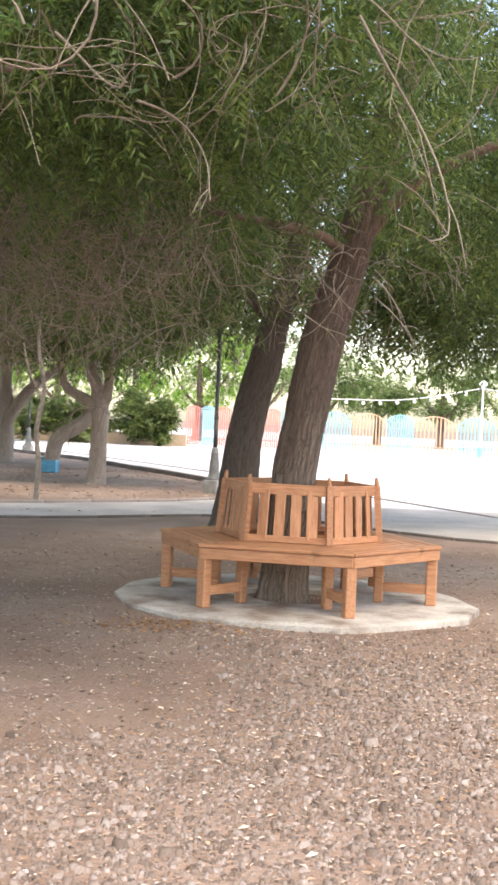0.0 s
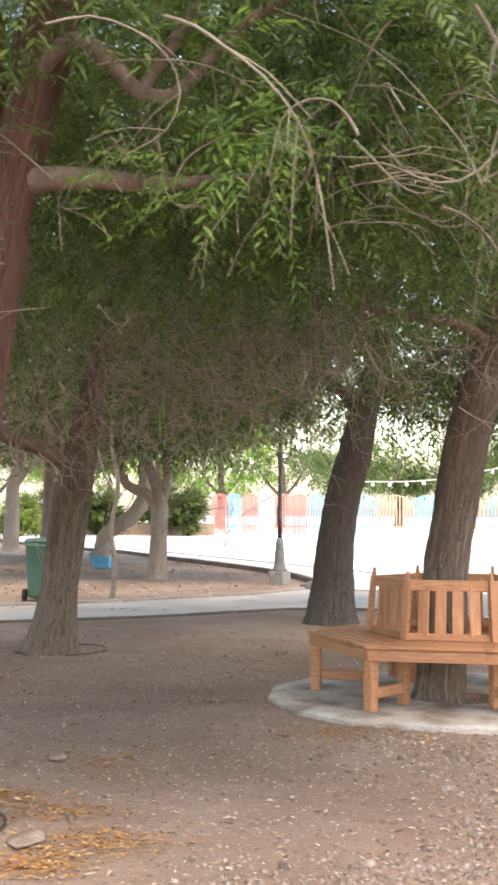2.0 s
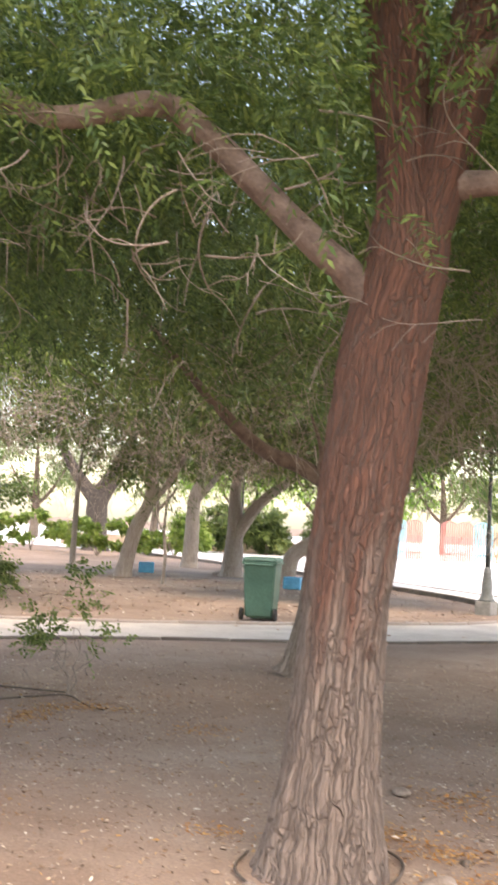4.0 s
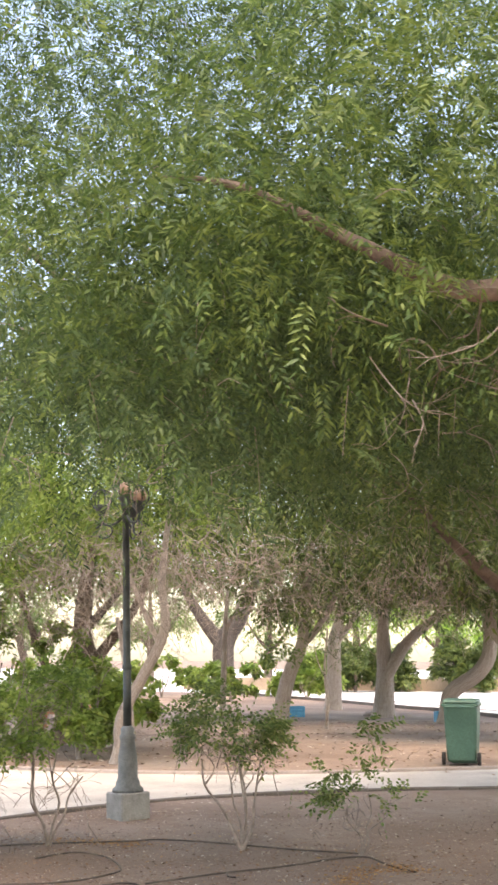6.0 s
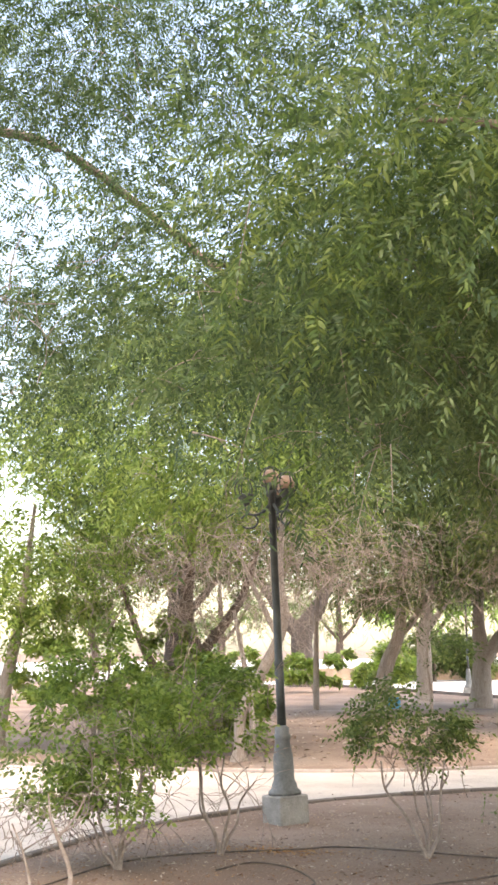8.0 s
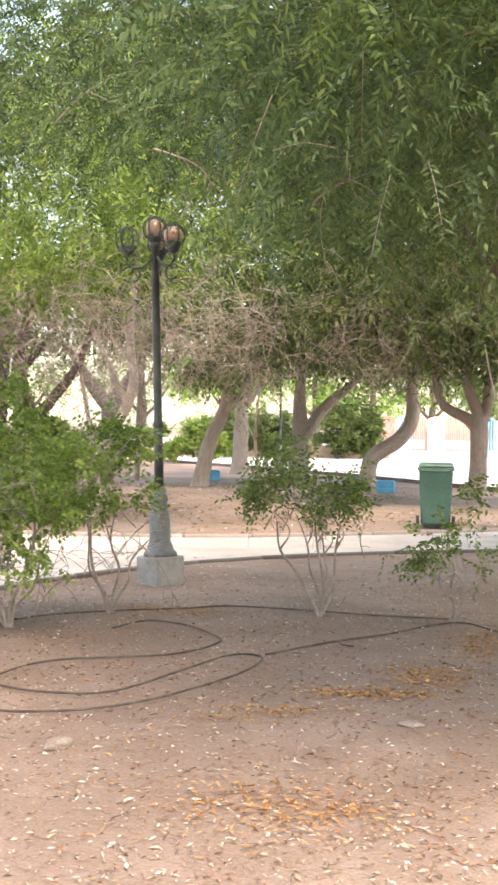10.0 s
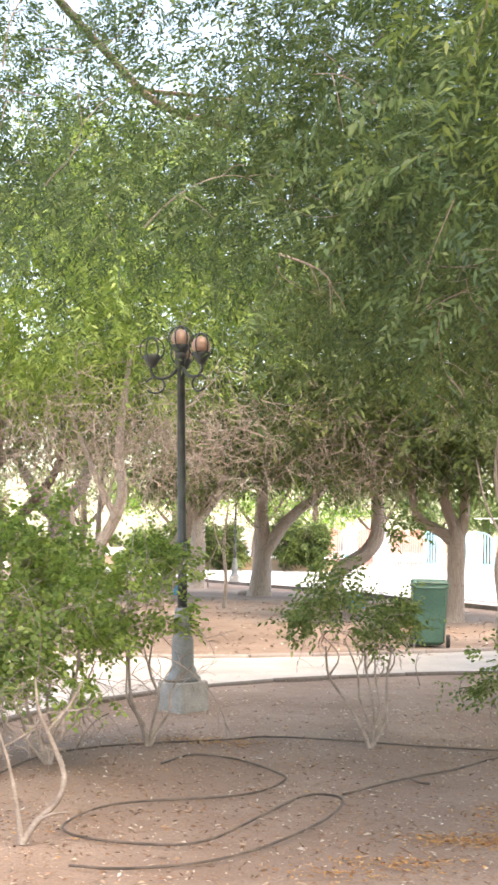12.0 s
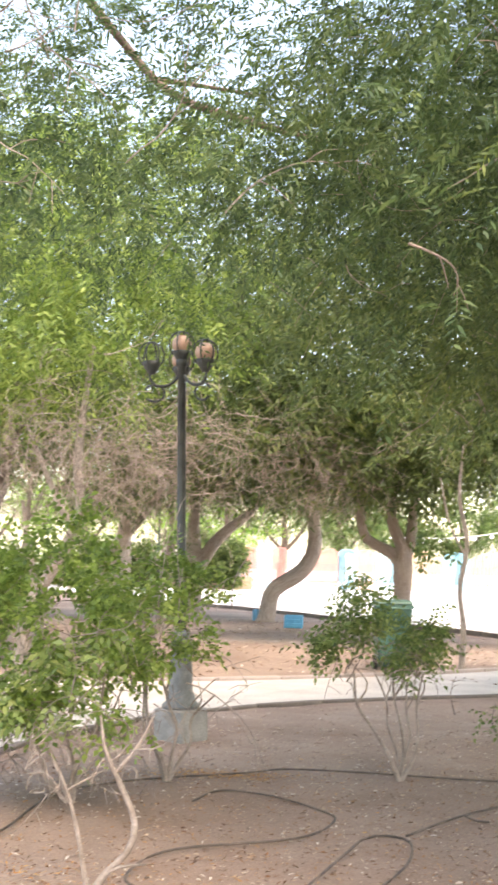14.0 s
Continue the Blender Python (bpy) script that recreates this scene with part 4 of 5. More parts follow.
tree("sapling", "thin wavy sapling at the kerb", [(-3.77, 19.9, -0.03, 0.05), (-3.74, 19.9, 0.6, 0.045), (-3.80, 19.9, 1.2, 0.04), (-3.70, 19.9, 1.9, 0.035), (-3.82, 19.9, 2.6, 0.028), (-3.77, 19.9, 3.4, 0.015)],
     [[(-3.72, 19.9, 1.7, 0.022), (-3.97, 19.9, 2.2, 0.018), (-4.12, 19.9, 2.9, 0.01)]], [(-3.82, 19.9, 3.5, 0.6, 0.5, 0.5, 2.6, 120)], BARK_PALE, LEAF, leaf=(0.11, 0.03), twig=0.3, per=9, seed=31, sides=8)
tree("sapling", "thin bare young tree on the island", [(-8.55, 29.2, -0.03, 0.05), (-8.52, 29.2, 0.7, 0.042), (-8.58, 29.2, 1.4, 0.035), (-8.5, 29.2, 2.4, 0.02)],
     [[(-8.56, 29.2, 1.2, 0.02), (-8.75, 29.2, 1.6, 0.015), (-8.85, 29.2, 2.1, 0.008)]], [(-8.55, 29.2, 2.0, 0.45, 0.4, 0.4, 1.4, 40)], BARK_PALE, LEAF, leaf=(0.11, 0.03), twig=0.3, per=8, seed=32, sides=8)

# far bank of trees beyond the plaza
q = random.Random(5)
for i, (x, y, h) in enumerate([(-30, 84, 9), (-23, 92, 10), (-15.5, 86, 8.5), (-9.5, 82, 8.5), (-5.5, 90, 9), (-1.0, 95, 9.5), (4, 98, 8.5), (9, 102, 7.6), (14, 100, 7.4), (19, 98, 8), (25, 96, 9), (-38, 80, 10)]):
    s = h / 8
    tree("tree", "sunlit green tree beyond the plaza", [(x, y, -0.1, 0.4), (x + 0.1, y, 1.6, 0.3), (x + 0.3 * q.uniform(-1, 1), y, 3.2, 0.25), (x, y, h * 0.75, 0.08)],
         [[(x + 0.1, y, 2.2, 0.15), (x + 1.2, y, 3.4, 0.12), (x + 2.2, y, 5.0, 0.06)], [(x + 0.1, y, 2.4, 0.14), (x - 1.0, y, 3.6, 0.1), (x - 2.0, y, 5.2, 0.05)]],
         [(x, y, h * 0.64, 3.6 * s, 3.0 * s, h * 0.33, 2.9, 800)], BARK_GREY, LEAF_SUNLIT_LIME if i in (2, 3, 4) else LEAF_FAR, leaf=(0.36, 0.12), twig=0.7, per=8, seed=60 + i, sides=10, step=0.4, clump=0.6)


# ---------------------------------------------------------------- shrubs
def shrub(place, label, stems, crown, n, leaf=(0.055, 0.028), seed=1, twigs=30, mat=None, per=8):
    rng = np.random.default_rng(seed)
    e = root("shrub", (*place, 0), label, "shrub")
    for s in stems:
        put("stem", mesh_np("stem", *tube([(x, y, z, r) for x, y, z, r in s], 0.05, 8, 0.05, seed), STEM, True), e)
    v, f = twig_bunch((crown[0], crown[1], crown[2] - crown[5] * 0.35), (crown[3] * 0.5, crown[4] * 0.5, crown[5] * 0.35), twigs, crown[5] * 0.9, rng, 0.0045, -0.6)
    put("twig_tangle", mesh_np("twig_tangle", v, f, STEM, True), e, "", "", "stuff")
    c, a = crown_sprays([(*crown[:6], crown[2] - crown[5], n)], rng, 0.09)
    a[:, 2] += 0.25
    v, f = leaves(c, a, per, 0.17, leaf[0], leaf[1], 0.25, rng, 1.0)
    put("foliage", mesh_np("foliage", v, f, mat or LEAF_SHRUB), e, "", "", "stuff")
    return e


def stems(spec):
    """Rows of (lean x, lean y, height, radius, bend)."""
    out, q = [], random.Random(len(spec) * 31 + int(spec[0][2] * 1000))
    for lx, ly, h, r, b in spec:
        row = [(0.03 * lx, 0.03 * ly, -0.02, r * 0.95)]
        for f in (0.22, 0.45, 0.7, 1.0):
            row.append((lx * f ** 0.8 + b * f + q.uniform(-0.05, 0.05), ly * f + q.uniform(-0.05, 0.05), h * f, r * (0.75 - 0.42 * f)))
        out.append(row)
        k = row[3]
        out.append([k, (k[0] + q.uniform(-0.1, 0.1), k[1] + 0.04, k[2] + h * 0.2, k[3] * 0.6), (k[0] + q.uniform(-0.2, 0.2), k[1] + 0.05, k[2] + h * 0.42, k[3] * 0.35)])
    return out


shrub((-6.34, 10.42), "spindly shrub with bare white stems and small dark leaves", stems([(-0.28, 0, 0.75, 0.022, -0.12), (-0.05, 0.1, 0.8, 0.02, 0.0), (0.14, 0, 0.75, 0.02, 0.06), (0.05, -0.1, 0.7, 0.016, -0.02), (-0.2, 0.1, 0.8, 0.016, 0.0)]),
      (-0.08, 0.0, 0.92, 0.50, 0.42, 0.42), 430, seed=41)
shrub((-8.03, 10.15), "shrub with pale crooked stems and green leaves", stems([(-0.1, 0, 0.75, 0.022, -0.06), (0.2, 0, 0.6, 0.018, 0.08), (0.02, 0.1, 0.8, 0.02, 0.0), (-0.2, 0.0, 0.8, 0.016, -0.03)]),
      (-0.05, 0, 1.05, 0.50, 0.45, 0.55), 430, leaf=(0.056, 0.033), seed=42, mat=LEAF_FRESH)
shrub((-8.62, 9.35), "tall leafy shrub with a tangle of pale stems", stems([(-0.25, 0, 0.8, 0.022, -0.08), (0.12, 0, 0.85, 0.022, 0.06), (-0.02, 0.1, 0.9, 0.02, 0.0), (0.28, 0, 0.7, 0.016, 0.05), (-0.4, 0, 0.7, 0.016, -0.05)]),
      (-0.12, 0, 0.98, 0.72, 0.5, 0.84), 860, leaf=(0.056, 0.033), seed=43, twigs=90, mat=LEAF_FRESH)
shrub((-8.33, 7.22), "half-bare shrub with forked white stems", [[(0, 0, -0.02, 0.020), (-0.02, 0.0, 0.10, 0.012), (-0.06, 0.02, 0.28, 0.010), (-0.12, 0.03, 0.47, 0.008), (-0.20, 0.05, 0.62, 0.005)],
                                                                           [(0, 0, -0.02, 0.022), (0.07, 0.02, 0.09, 0.017), (0.17, 0.03, 0.19, 0.016), (0.20, 0.05, 0.32, 0.015), (0.12, 0.07, 0.50, 0.013), (0.05, 0.08, 0.64, 0.010), (0.02, 0.1, 0.8, 0.005)],
                                                                           [(0.06, 0.02, 0.08, 0.010), (0.14, 0.0, 0.13, 0.008), (0.26, -0.02, 0.15, 0.004)],
                                                                           [(0.10, 0.07, 0.54, 0.009), (0.20, 0.1, 0.66, 0.008), (0.27, 0.12, 0.8, 0.005)],
                                                                           [(-0.12, 0.03, 0.46, 0.006), (-0.02, 0.04, 0.52, 0.005), (0.06, 0.06, 0.56, 0.003)]],
      (-0.12, 0.1, 0.66, 0.40, 0.3, 0.26), 50, seed=44, twigs=40)
shrub((-5.27, 10.24), "small sparse shrub with few leaves", stems([(-0.12, 0, 0.4, 0.010, 0.0), (0.05, 0, 0.5, 0.009, 0.02), (0.2, 0, 0.45, 0.008, 0.03)]),
      (-0.02, 0, 0.38, 0.38, 0.28, 0.22), 130, leaf=(0.05, 0.03), seed=45, twigs=16)
shrub((-9.75, 8.5), "leafy shrub at the edge of the path", stems([(-0.2, 0, 0.8, 0.02, -0.05), (0.1, 0, 0.8, 0.02, 0.05), (0.3, 0, 0.6, 0.016, 0.05)]),
      (0.0, 0, 0.95, 0.36, 0.36, 0.5), 330, leaf=(0.066, 0.038), seed=46, twigs=40, mat=LEAF_FRESH)
for i, (x, y, w, h, m) in enumerate([(-11.8, 21.2, 1.3, 1.0, 0), (-13.4, 20.4, 1.6, 2.6, 1), (-11.2, 19.4, 0.9, 1.5, 1), (-15.5, 48.5, 2.2, 1.4, 1), (-19.5, 52, 2.6, 1.5, 1), (-13.0, 52, 1.6, 1.1, 1), (-22, 47, 2.4, 1.5, 1)]):
    shrub((x, y), "leafy green bush beyond the path", stems([(-0.3, 0, h * 0.6, 0.04, 0), (0.3, 0, h * 0.6, 0.04, 0), (0.05, 0, h * 0.7, 0.04, 0)]), (0, 0, h * 0.62, w, w * 0.7, h * 0.55), 700 if y < 30 else 500, leaf=(0.14, 0.07) if y < 30 else (0.26, 0.12), seed=70 + i, mat=LEAF_FRESH, per=8)


# ---------------------------------------------------------------- clipped bushes and low wall at the back of the plaza
def clipped_bush(x, y, r, h, seed, mat, label):
    rng = np.random.default_rng(seed)
    e = root("clipped_bush", (x, y, 0), label, "bush", "clipped bushes by the low wall")
    put("stem", grained(mesh_np("stem", *tube([(0, 0, -0.02, 0.10), (0.03, 0, h * 0.3, 0.09), (0, 0, h * 0.6, 0.07)], 0.2, 8, 0.05), BARK_GREY, True), 8), e)
    c, a = crown_sprays([(0, 0, h * 0.58, r, r, h * 0.44, 0.25, 900)], rng, 0.2)
    v, f = leaves(c, a, 8, 0.4, 0.24, 0.10, 0.1, rng)
    put("foliage", mesh_np("foliage", v, f, mat), e, "", "", "stuff")


for i, (x, y, r, h) in enumerate([(-7.4, 65.0, 1.05, 2.7), (-5.9, 64.8, 0.55, 2.3), (-10.6, 65, 1.1, 2.2), (-12.5, 64, 1.3, 2.4), (-14.5, 63, 0.9, 2.0)]):
    clipped_bush(x, y, r, h, 90 + i, LEAF_FRESH if i == 4 else LEAF, "rounded yellow-green clipped bush" if i == 4 else "rounded clipped dark green bush")
ob = part("low_wall", box_bm((18, 0.35, 0.75), (-13.6, 66.8, 0.30)), TAN_WALL, None, "low tan rendered wall at the back of the plaza", bevel=0.03)
tagged(ob, "", "wall", "", "structure")


# ---------------------------------------------------------------- painted fence of the playground
def fence_panel(x, y, w, h, mat, label, rz=0.0, bars=7):
    e = root("fence_panel", (x, y, 0), label, "fence", "arched playground fence panels", rz)
    arch = [(-w / 2, 0, 0.0, 0.035)] + [(w / 2 * math.cos(a), 0, h - w * 0.35 + w * 0.35 * math.sin(a), 0.035) for a in np.linspace(math.pi, 0, 9)] + [(w / 2, 0, 0.0, 0.035)]
    put("arch", mesh_np("arch", *tube(arch, 0.15, 6), mat, True), e)
    for i in range(1, bars + 1):
        bx = -w / 2 + w * i / (bars + 1)
        top = h - w * 0.35 + w * 0.35 * math.sqrt(max(0, 1 - (2 * bx / w) ** 2))
        put("bar", mesh_np("bar", *tube([(bx, 0, 0.02, 0.045), (bx, 0, top / 2, 0.045), (bx, 0, top, 0.045)], 1.0, 5), mat, True), e)
    part("cross_rail", box_bm((w, 0.05, 0.06), (0, 0, 0.45)), mat, e)


row = [(-4.55, 0.85, "r"), (-3.7, 0.85, "b"), (-2.75, 0.9, "r"), (-1.8, 0.9, "w"), (-0.75, 0.9, "r"), (0.15, 0.9, "r"), (1.2, 1.1, "b"), (2.3, 1.1, "o"), (3.9, 2.0, "b"), (6.0, 2.2, "o"), (8.0, 1.6, "b"),
       (10.2, 2.7, "o"), (12.9, 2.4, "b"), (15.4, 2.5, "o"), (17.9, 2.4, "b")]
KINDS = {"r": (RED_PAINT, "arched red steel playground fence panel"), "b": (BLUE_PAINT, "arched light-blue steel playground fence panel"), "o": (ORANGE_PAINT, "arched orange steel playground fence panel"), "w": (WHITE_PAINT, "arched white steel playground fence panel")}
for x, w, k in row:
    fence_panel(x, 72.0 + max(0, x) * 0.25, w, 2.35, *KINDS[k], 0, 6 if w < 1.5 else 10)


def string_light_post(x, y):
    e = root("light_post", (x, y, 0), "white steel post with strings of white bulbs", "post")
    part("pole", lathe([(0.09, 0), (0.08, 0.2), (0.06, 4.0), (0.07, 4.1)], 10), WHITE_PAINT, e, smooth=True)
    part("foot", lathe([(0.16, -0.02), (0.16, 0.6), (0.10, 0.66)], 10), BLUE_PAINT, e, "light-blue painted foot")
    part("head", lathe([(0.05, 4.1), (0.24, 4.25), (0.24, 4.4), (0.08, 4.55)], 10), WHITE_PAINT, e, smooth=True)
    for dx, dz in ((-9, -1.0), (9, -0.3)):
        put("cable", mesh_np("cable", *tube([(0, 0, 4.1, 0.03), (dx * 0.5, 0, 3.55 + dz * 0.3, 0.03), (dx, 0, 4.1 + dz, 0.03)], 0.6, 5), WHITE_PAINT, True), e)
        for i in range(1, 9):
            t = i / 9
            z = 4.1 + dz * t - 0.9 * 4 * t * (1 - t) * 0.45
            bm = bmesh.new()
            bmesh.ops.create_uvsphere(bm, u_segments=8, v_segments=6, radius=0.11, matrix=Matrix.Translation((dx * t, 0, z - 0.1)))
            part("bulb", bm, BULB, e)


string_light_post(12.45, 71.0)


# ---------------------------------------------------------------- street lamps
def street_lamp(x, y, rz, label, h=3.18, lean=0.0):
    e = root("street_lamp", (x, y, 0), label, "lamp", "park street lamps", rz)
    e.matrix_basis = pose(x, y, 0, 0, -lean, 0) @ pose(0, 0, 0, 0, 0, rz)
    part("plinth", box_bm((0.34, 0.34, 0.29), (0, 0, 0.115), Matrix.Rotation(radians(40), 4, "Z")), PLINTH, e, "square grey concrete plinth", bevel=0.015)
    part("base", lathe([(0.165, 0.26), (0.165, 0.29), (0.13, 0.32), (0.125, 0.36), (0.105, 0.40), (0.10, 0.62), (0.085, 0.70), (0.075, 0.78), (0.085, 0.80), (0.085, 0.83), (0.07, 0.85), (0.072, 0.90), (0.05, 0.93)], 20), LAMP_BASE, e, "grey cast-iron lamp base", True)
    part("pole", lathe([(0.046, 0.92), (0.044, 1.5), (0.043, 1.5), (0.052, 1.52), (0.052, 1.55), (0.041, 1.57), (0.037, h), (0.055, h + 0.01), (0.055, h + 0.06), (0.03, h + 0.09)], 16), LAMP_IRON, e, smooth=True)
    heads = [(0, 0, h + 0.20)] + [(0.27 * math.cos(a), 0.27 * math.sin(a), h + 0.10) for a in (-0.85, math.pi * 0.98, 1.45)]
    for i, (hx, hy, hz) in enumerate(heads):
        bm = bmesh.new()
        bmesh.ops.create_uvsphere(bm, u_segments=16, v_segments=10, radius=0.090, matrix=Matrix.Translation((hx, hy, hz)))
        if i == 2:      # the glass of this arm is gone, its cage is empty
            bm.free()
            globe = new("empty_cage")
            globe.parent = e
        else:
            globe = part("globe", bm, GLOBE, e, "dull pinkish glass globe", True)
        for k in range(6):
            a = k * math.pi / 3
            ring = [(hx + 0.113 * math.sin(t) * math.cos(a), hy + 0.113 * math.sin(t) * math.sin(a), hz - 0.118 * math.cos(t), 0.0075) for t in np.linspace(0.05, math.pi - 0.05, 9)]
            put("cage_bar", mesh_np("cage_bar", *tube(ring, 0.05, 5), LAMP_IRON, True), globe)
        part("cup", lathe([(0.03, hz - 0.17), (0.075, hz - 0.10), (0.085, hz - 0.06), (0.05, hz - 0.05)], 12, None, (hx, hy, 0)), LAMP_IRON, e, smooth=True)
        if i:
            arm = [(0, 0, h - 0.05, 0.016), (hx * 0.4, hy * 0.4, h - 0.16, 0.015), (hx * 0.85, hy * 0.85, h - 0.17, 0.014), (hx * 1.05, hy * 1.05, h - 0.1, 0.013), (hx, hy, hz - 0.15, 0.013)]
            put("arm", mesh_np("arm", *tube(arm, 0.04, 7), LAMP_IRON, True), e)
            curl = [(hx * 0.9 + 0.09 * math.cos(t) * hx / 0.27, hy * 0.9 + 0.09 * math.cos(t) * hy / 0.27, h - 0.24 + 0.075 * math.sin(t), 0.010) for t in np.linspace(0.4, 5.6, 10)]
            put("scroll", mesh_np("scroll", *tube(curl, 0.03, 6), LAMP_IRON, True), e)
    return e


street_lamp(-7.95, 12.15, 8, "dark green cast-iron street lamp with caged globes by the path", 3.24, 1.7)
street_lamp(-1.0, 24.5, 20, "dark cast-iron street lamp on the tip of the island", 3.4)
street_lamp(-9.1, 45.5, 40, "dark street lamp at the back of the island", 3.4)


# ---------------------------------------------------------------- wheeled bin, crates
def wheelie_bin(x, y, rz):
    e = root("wheelie_bin", (x, y, 0.0), "green plastic two-wheeled rubbish bin, lid shut", "bin", "", rz)
    bm = bmesh.new()
    lo = [bm.verts.new((sx * 0.225, sy * 0.26, 0.05)) for sx, sy in ((-1, -1), (1, -1), (1, 1), (-1, 1))]
    hi = [bm.verts.new((sx * 0.265, sy * 0.33, 0.92)) for sx, sy in ((-1, -1), (1, -1), (1, 1), (-1, 1))]
    bm.faces.new(lo[::-1]), bm.faces.new(hi)
    for i in range(4):
        bm.faces.new((lo[i], lo[(i + 1) % 4], hi[(i + 1) % 4], hi[i]))
    part("body", bm, BIN_GREEN, e, bevel=0.03)
    part("rim", box_bm((0.575, 0.70, 0.05), (0, 0, 0.925)), BIN_GREEN, e, bevel=0.012)
    lid = box_bm((0.56, 0.72, 0.06), (0, 0, 0.985))
    for v in lid.verts:
        if v.co.z > 0.98:
            v.co.x *= 0.92
            v.co.y *= 0.9
    part("lid", lid, BIN_GREEN, e, bevel=0.015)
    for i in (-1, 0, 1):
        part("rib", box_bm((0.03, 0.02, 0.6), (i * 0.13, -0.312, 0.52), Matrix.Rotation(radians(5.2), 4, "X")), BIN_GREEN, e, bevel=0.006)
    part("handle", box_bm((0.46, 0.035, 0.035), (0, 0.40, 0.90)), BIN_GREEN, e, bevel=0.01)
    for s in (-1, 1):
        bm = bmesh.new()
        bmesh.ops.create_cone(bm, cap_ends=True, segments=20, radius1=0.10, radius2=0.10, depth=0.05, matrix=Matrix.Translation((s * 0.275, 0.26, 0.10)) @ Matrix.Rotation(math.pi / 2, 4, "Y"))
        part("wheel", bm, RUBBER, e, "black rubber wheel")
    part("foot", box_bm((0.40, 0.10, 0.06), (0, -0.20, 0.03)), BIN_GREEN, e)


wheelie_bin(-4.86, 19.75, 177)


def crate(x, y, rz, label="light-blue slatted plastic crate on bare earth", s=1.0):
    e = root("crate", (x, y, 0), label, "crate", "blue plastic crates", rz)
    w, d, h = 0.52 * s, 0.36 * s, 0.36 * s
    part("base", box_bm((w, d, 0.03), (0, 0, 0.015)), BLUE, e)
    for z in (0.06, 0.18, 0.30):
        for sy in (-1, 1):
            part("side_slat", box_bm((w, 0.02, 0.085), (0, sy * d / 2, z * s + 0.02)), BLUE, e, bevel=0.005)
        for sx in (-1, 1):
            part("end_slat", box_bm((0.02, d - 0.03, 0.085), (sx * (w / 2 - 0.01), 0, z * s + 0.02)), BLUE, e, bevel=0.005)
    for sx in (-1, 1):
        for sy in (-1, 1):
            part("corner_post", box_bm((0.05, 0.05, h), (sx * (w / 2 - 0.012), sy * (d / 2 - 0.004), h / 2)), BLUE, e, bevel=0.006)


crate(-10.35, 35.2, 10, s=0.8)
crate(-6.02, 33.2, 20, s=0.75)
crate(-5.45, 30.2, -8, s=0.78)


# ---------------------------------------------------------------- far bench
def slat_bench(x, y, rz):
    e = root("park_bench", (x, y, 0), "orange wooden bench with a slatted back beyond the path", "bench", "", rz)
    for i in range(4):
        part("seat_board", box_bm((1.7, 0.10, 0.03), (0, -0.2 + i * 0.115, 0.44)), WOOD, e, bevel=0.005)
    for i in range(9):
        part("back_slat", box_bm((0.08, 0.02, 0.42), (-0.74 + i * 0.185, 0.26, 0.68)), WOOD, e, bevel=0.004)
    part("top_rail", box_bm((1.7, 0.04, 0.09), (0, 0.26, 0.90)), WOOD, e, bevel=0.006)
    part("lower_rail", box_bm((1.7, 0.04, 0.07), (0, 0.26, 0.50)), WOOD, e, bevel=0.006)
    part("apron", box_bm((1.7, 0.03, 0.09), (0, -0.26, 0.38)), WOOD, e, bevel=0.006)
    for sx in (-1, 1):
        part("front_leg", box_bm((0.08, 0.08, 0.43), (sx * 0.78, -0.22, 0.215)), WOOD, e, bevel=0.006)
        part("back_leg", box_bm((0.08, 0.08, 0.95), (sx * 0.78, 0.30, 0.475)), WOOD, e, bevel=0.006)


slat_bench(-14.4, 27.8, 12)

# ---------------------------------------------------------------- hoses, rocks, litter


def hose(points, label, r=0.0072):
    line = [(x, y, 0.004 + (p[0] if p else 0.0), r) for x, y, *p in points]
    put("irrigation_hose", mesh_np("irrigation_hose", *tube(line, 0.06, 7), HOSE, True), None, label, "hose")


hose([(-9.9, 7.9), (-9.25, 7.98), (-9.04, 8.01), (-8.9, 8.6), (-8.75, 9.5), (-8.35, 10.05), (-7.45, 10.5), (-7.15, 10.68), (-6.56, 10.6), (-5.91, 10.4), (-5.3, 10.3)], "black irrigation hose lying on the earth past the shrubs")
hose([(-7.85, 9.42), (-7.66, 9.8), (-7.33, 9.64), (-7.05, 9.2), (-7.0, 8.91), (-7.26, 8.44), (-7.95, 8.12), (-8.17, 7.64), (-8.1, 7.35), (-7.75, 7.2), (-7.4, 7.28), (-7.08, 7.99), (-6.89, 8.44), (-6.75, 8.53), (-6.64, 8.38), (-6.75, 7.87), (-7.07, 7.23), (-7.38, 6.87), (-7.75, 6.72), (-8.0, 6.75)],
     "black irrigation hose looped on the earth")
hose([(-6.63, 8.54), (-6.2, 9.1), (-5.83, 9.47), (-5.47, 9.95), (-5.2, 10.0, 0.02), (-4.98, 9.75), (-4.75, 9.5)], "black irrigation hose curling to the small shrub")
hose([(-6.16, 9.12), (-6.12, 8.98), (-6.05, 8.95)], "short end of black irrigation hose")
hose([(-3.05, 5.75), (-3.06, 5.44), (-2.9, 5.17), (-2.6, 5.16), (-2.40, 5.35), (-2.33, 5.75), (-2.45, 6.0), (-2.7, 6.05)], "black irrigation hose ringed round the tree foot")
hose([(-3.2, 12.35), (-2.95, 12.6), (-2.86, 12.9), (-3.0, 13.3), (-3.3, 13.4)], "black irrigation hose ringed round the tree foot")


